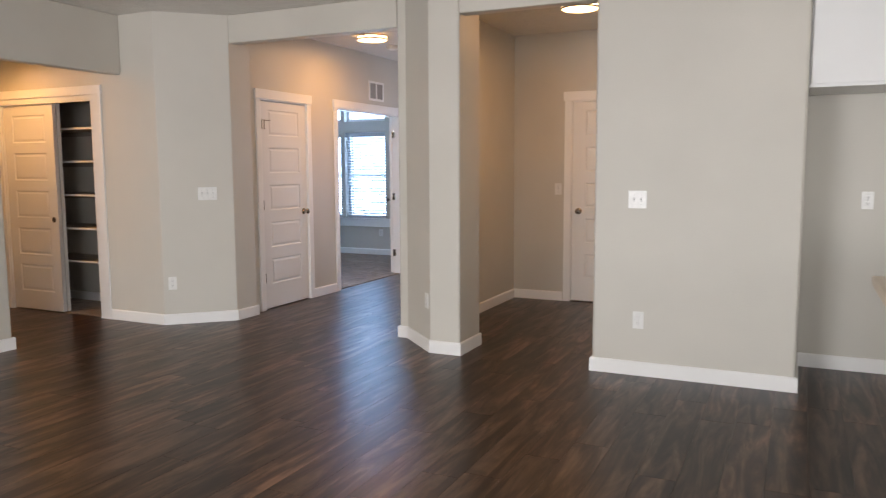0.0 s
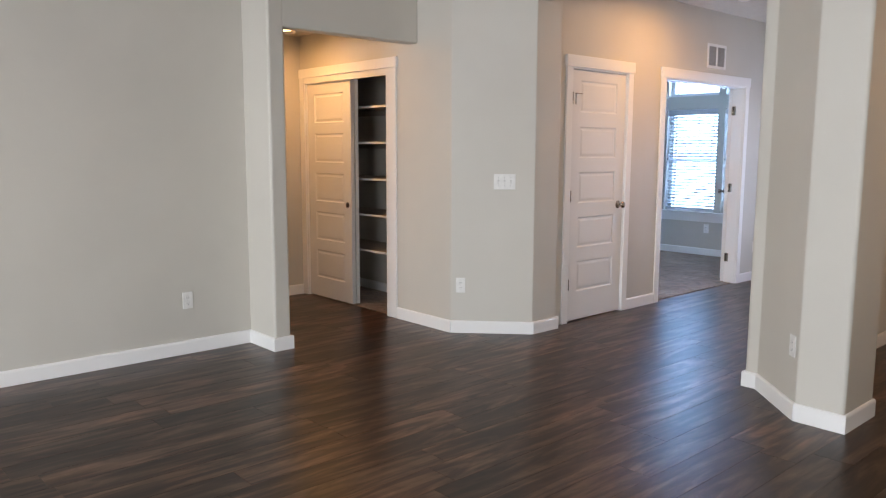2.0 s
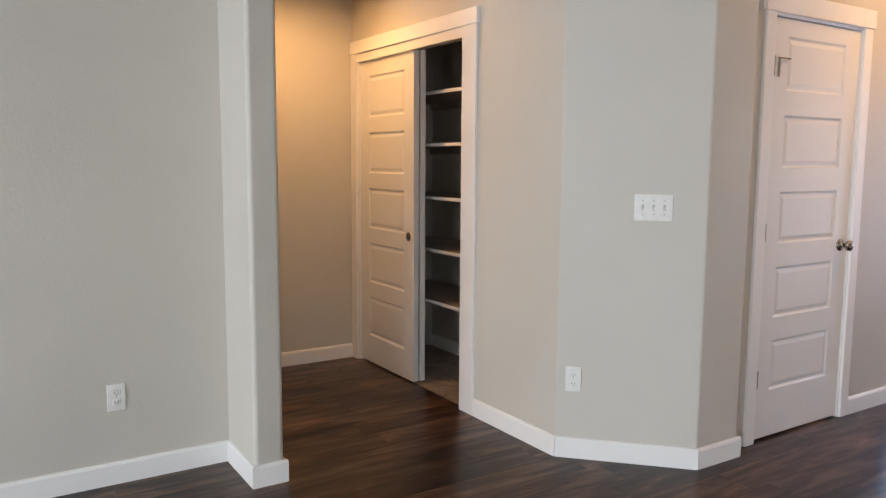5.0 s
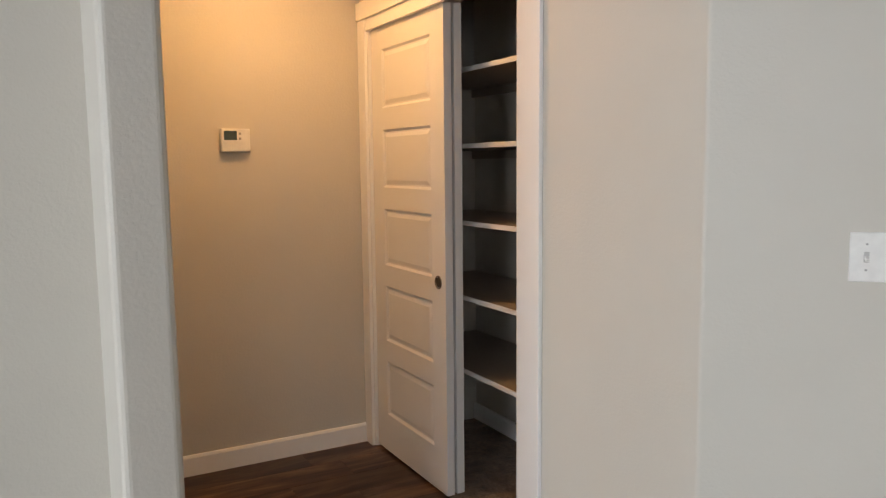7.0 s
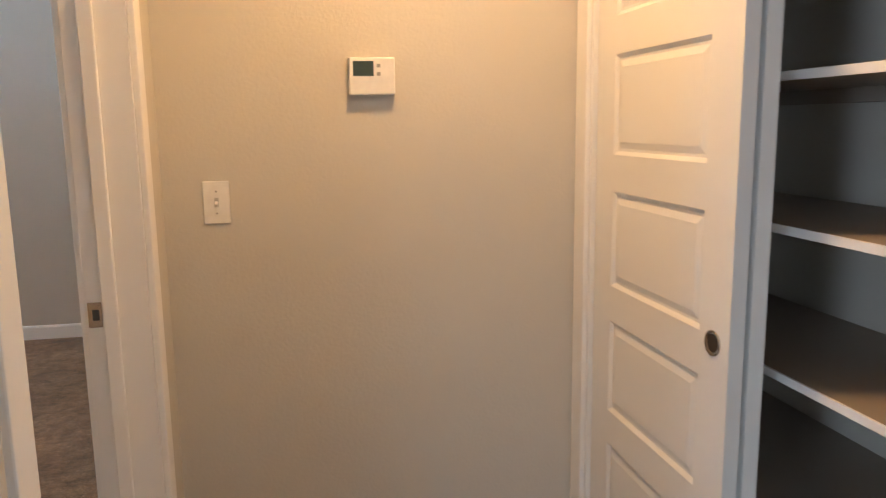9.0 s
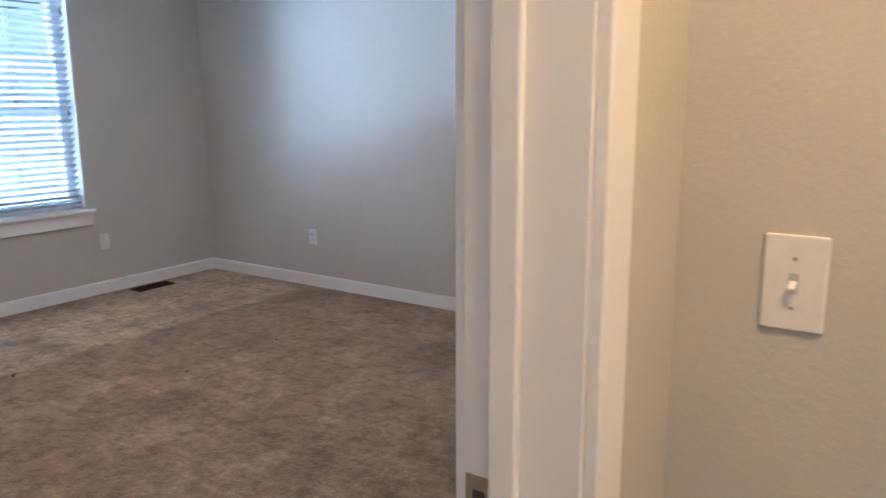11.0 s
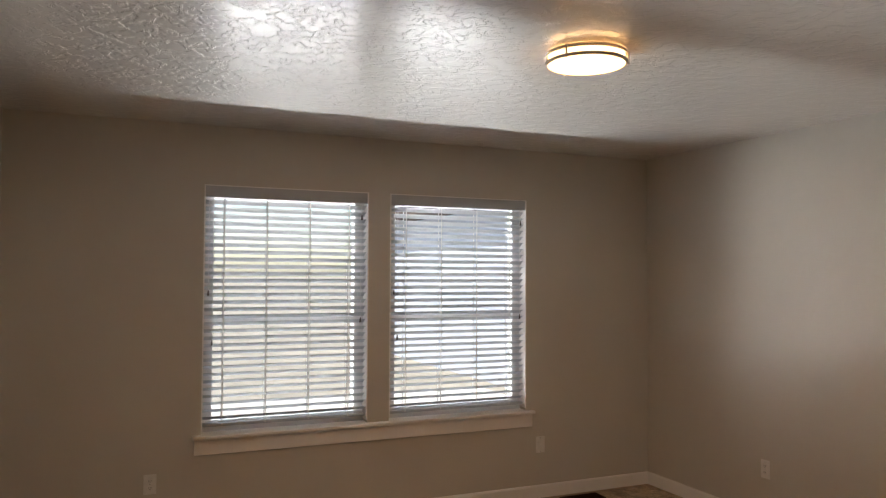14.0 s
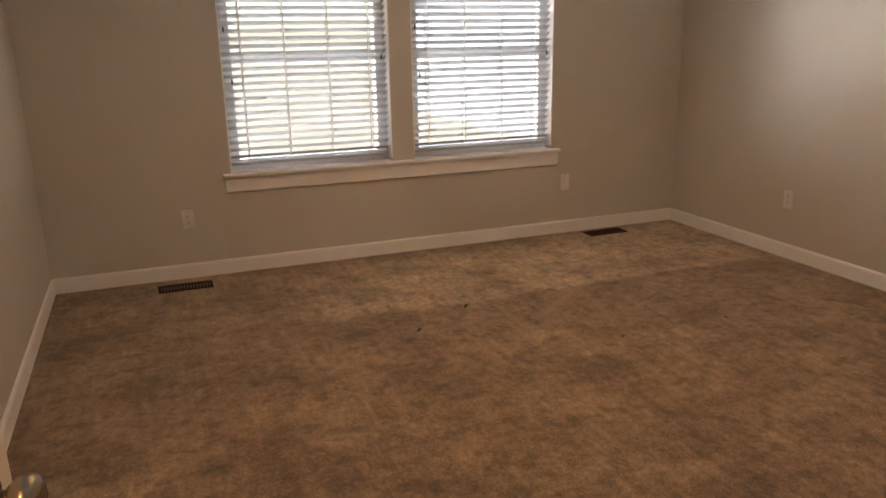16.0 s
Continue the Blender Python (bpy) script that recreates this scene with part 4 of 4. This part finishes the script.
for lx, ly, ls, lt in ((-7.996, 0.09, 0.07, 35), (-8.523, 0.786, 0.035, 10), (-7.614, -0.085, 0.03, 80), (-7.646, 0.312, 0.06, 20), (-9.155, 0.778, 0.035, 50)):
    lint(lx, ly, ls, lt)

# ---- lamps ----
def ceiling_lamp(x, y, z, r, power, label):
    l = thing("ceiling_lamp", pose(x, y, z), label, "ceiling lamp", "flush ceiling lamps")
    part("base", lathe(bmesh.new(), [(0, 0), (r * 0.9, 0), (r * 0.9, -0.012), (0, -0.012)], segs=40), M_LAMPMETAL, l, "", True)
    part("shade", lathe(bmesh.new(), [(r * 0.9, -0.0125), (r * 0.93, -0.018), (r * 0.93, -0.045), (r * 0.86, -0.053), (r * 0.5, -0.06), (0, -0.062)], segs=40), M_LAMP, l, "glowing frosted glass bowl", True)
    for zz in (-0.014, -0.046):
        bm = lathe(bmesh.new(), [(r * 0.94, zz - 0.006), (r, zz - 0.006), (r, zz + 0.006), (r * 0.94, zz + 0.006), (r * 0.94, zz - 0.006)], segs=40)
        part("ring", bm, M_LAMPMETAL, l)
    for k in range(3):
        a = 2 * math.pi * k / 3 + 0.5
        bm = lathe(bmesh.new(), [(0, -0.056), (0.005, -0.056), (0.005, -0.005), (0, -0.005)], Matrix.Translation((r * 1.0 * math.cos(a), r * 1.0 * math.sin(a), 0)), 10)
        part("post", bm, M_LAMPMETAL, l)
    bulb(x, y, z - 0.066, power, r * 0.7)
    return l


FL = "round flush ceiling lamp, nickel rings, lit glass bowl"
ceiling_lamp(-8.18, 1.11, BED_CEIL, 0.165, BED_LAMP, FL)
ceiling_lamp(-6.56, 4.30, ALC_CEIL, 0.15, ALC_LAMP, FL)
ceiling_lamp(-3.95, 6.75, CEIL, 0.16, HALL_LAMP, FL)
ceiling_lamp(-1.64, 6.2, CEIL, 0.16, ENTRY_LAMP, FL)


def smoke_alarm(x, y, z):
    s = thing("smoke_alarm", pose(x, y, z), "small white round smoke alarm on the ceiling", "smoke alarm", "smoke alarms")
    part("base", lathe(bmesh.new(), [(0, 0), (0.068, 0), (0.068, -0.012), (0, -0.012)], segs=32), M_PLATE, s, "", True)
    part("dome", lathe(bmesh.new(), [(0.06, -0.0125), (0.058, -0.03), (0.045, -0.04), (0, -0.042)], segs=32), M_PLATE, s, "", True)


smoke_alarm(-4.1, 7.45, CEIL)
smoke_alarm(-6.80, 4.55, ALC_CEIL)

# ---- kitchen corner ----
cab = thing("wall_cabinet", pose(0.088, 4.99, 1.85), "white painted shaker cabinet above the fridge space", "cabinet")
part("body", boxed(0.0, 0.94, 0.02, 0.60, 0.0, 0.72, 0.002), M_CAB, cab)
for k in range(2):
    x0 = 0.012 + k * 0.46
    d = part("door", slab([x0, x0 + 0.058, x0 + 0.397, x0 + 0.455], [0.02, 0.078, 0.64, 0.70], {(1, 1)}, 0.0, 0.0195, "x"), M_CAB, cab)
    part("panel", boxed(x0 + 0.058, x0 + 0.397, 0.009, 0.019, 0.078, 0.64), M_CAB, d)
isl = thing("kitchen_island", pose(0.354, 2.75, 0), "kitchen island with a beige countertop", "kitchen island")
part("body", boxed(0.36, 1.9, 0.10, 0.74, 0.0, 0.88, 0.004), M_CAB, isl)
part("countertop", boxed(0, 1.95, 0, 0.814, 0.88, 0.92, 0.006, 3), M_COUNTER, isl, "beige laminate countertop")

# ---- outdoors ----
tagged(mesh_object("patio", boxed(-12.0, -4.0, -7.5, -1.30, -0.26, -0.235, 0.01), M_CONCRETE), "pale concrete patio outside the bedroom", "patio", kind="structure")
structure("ground", boxed(-400, 400, -400, 400, -0.5, -0.25), M_GROUND, "dry pale ground outside", "ground")


def house(x, y, w, d, h, rise, label):
    hs = thing("house", pose(x, y, -0.25), label, "house", "neighbouring houses")
    part("wall", boxed(-w / 2, w / 2, -d / 2, d / 2, 0, h), M_SIDING, hs)
    first = None
    for i in range(int(h / 0.18)):
        if first is None:
            first = part("siding_board", boxed(-w / 2 - 0.01, w / 2 + 0.01, -d / 2 - 0.02, d / 2 + 0.02, 0.01, 0.165), M_SIDING, hs)
        else:
            s = new("siding_board", first.data)
            s.parent = hs
            s.location = (0, 0, i * 0.18)
    bm = bmesh.new()
    o = 0.5
    e = [bm.verts.new(v) for v in ((-w / 2 - o, -d / 2 - o, h), (w / 2 + o, -d / 2 - o, h), (w / 2 + o, d / 2 + o, h), (-w / 2 - o, d / 2 + o, h), (-w / 2 - o, 0, h + rise), (w / 2 + o, 0, h + rise))]
    for f in ((0, 1, 5, 4), (2, 3, 4, 5), (0, 4, 3), (1, 2, 5), (0, 3, 2, 1)):
        bm.faces.new([e[i] for i in f])
    part("roof", bm, M_ROOF, hs)
    for sx in (-w / 4, w / 4):
        for sy in (-1, 1):
            win = part("window", slab([sx - 0.75, sx - 0.65, sx + 0.65, sx + 0.75], [1.0, 1.1, 2.2, 2.3], {(1, 1)}, sy * (d / 2 + 0.021), sy * (d / 2 + 0.06), "x"), M_VINYL, hs)
            part("pane", boxed(sx - 0.65, sx + 0.65, min(sy * (d / 2 + 0.022), sy * (d / 2 + 0.04)), max(sy * (d / 2 + 0.022), sy * (d / 2 + 0.04)), 1.1, 2.2), M_SCREEN, win)
    return hs


house(-18.4, -10.0, 12, 6, 3.0, 1.6, "single storey grey sided house behind the bedroom")
house(-14.0, 48.0, 14, 9, 2.9, 2.2, "single storey grey sided house across the yard")

# ---- floor boards ----
def floor_span(x):
    if x < -5.83:
        return [(AN - 0.05, CLO + 0.03)]
    if x < -5.2:
        return [(SOUTH, CLO + 0.03)]
    if x < -4.68:
        return [(SOUTH, 5.4)]
    if x < -2.72:
        return [(SOUTH, 9.42)]
    if x < -1.05:
        return [(SOUTH, ENTRY_N + 0.05)]
    return [(SOUTH, 5.64)]


PW, PL, GAP = 0.178, 1.22, 0.0006
rnd = random.Random(4)
meshes = {}


def board(bm, w, ln):
    c = 0.0006
    low = [bm.verts.new(v) for v in ((0, 0, -0.03), (w, 0, -0.03), (w, ln, -0.03), (0, ln, -0.03))]
    rim = [bm.verts.new(v) for v in ((0, 0, -c), (w, 0, -c), (w, ln, -c), (0, ln, -c))]
    top = [bm.verts.new(v) for v in ((c, c, 0), (w - c, c, 0), (w - c, ln - c, 0), (c, ln - c, 0))]
    for a, b in ((low, rim), (rim, top)):
        for i in range(4):
            bm.faces.new((a[i], a[(i + 1) % 4], b[(i + 1) % 4], b[i]))
    bm.faces.new(top)


floor_ob = structure("floor", boxed(ALC_W, EAST, AN, CLO, -0.034, -0.031), M_SUB, "dark brown wood look plank floor", "floor")
far_v, far_f = [], []
x = ALC_W
while x < EAST - 0.01:
    w = min(PW, EAST - x) - GAP
    for y0, y1 in floor_span(x + PW / 2):
        y = y0 - rnd.uniform(0.1, PL - 0.1)
        while y < y1:
            a, b = max(y, y0), min(y + PL, y1)
            y += PL
            ln = b - a - GAP
            if ln < 0.03:
                continue
            if -5.75 < x < -0.3 and 0.9 < (a + b) / 2 < 7.2:
                key = (round(w, 3), round(ln, 3))
                if key not in meshes:
                    bm = bmesh.new()
                    board(bm, w, ln)
                    me = bpy.data.meshes.new("plank")
                    bm.to_mesh(me)
                    bm.free()
                    me.materials.append(M_WOOD)
                    meshes[key] = me
                o = new("plank", meshes[key])
                o.location = (x, a, 0)
                o.parent = floor_ob
            else:
                k = len(far_v)
                c = 0.0006
                far_v += [(x, a, -0.03), (x + w, a, -0.03), (x + w, a + ln, -0.03), (x, a + ln, -0.03), (x, a, -c), (x + w, a, -c), (x + w, a + ln, -c), (x, a + ln, -c), (x + c, a + c, 0), (x + w - c, a + c, 0), (x + w - c, a + ln - c, 0), (x + c, a + ln - c, 0)]
                for r in (0, 4):
                    for i in range(4):
                        far_f.append((k + r + i, k + r + (i + 1) % 4, k + r + 4 + (i + 1) % 4, k + r + 4 + i))
                far_f.append((k + 8, k + 9, k + 10, k + 11))
    x += PW
me = bpy.data.meshes.new("planks")
me.from_pydata(far_v, [], far_f)
me.materials.append(M_WOOD_FAR)
rest = new("planks", me)
rest.parent = floor_ob
tagged(rest, kind="stuff")
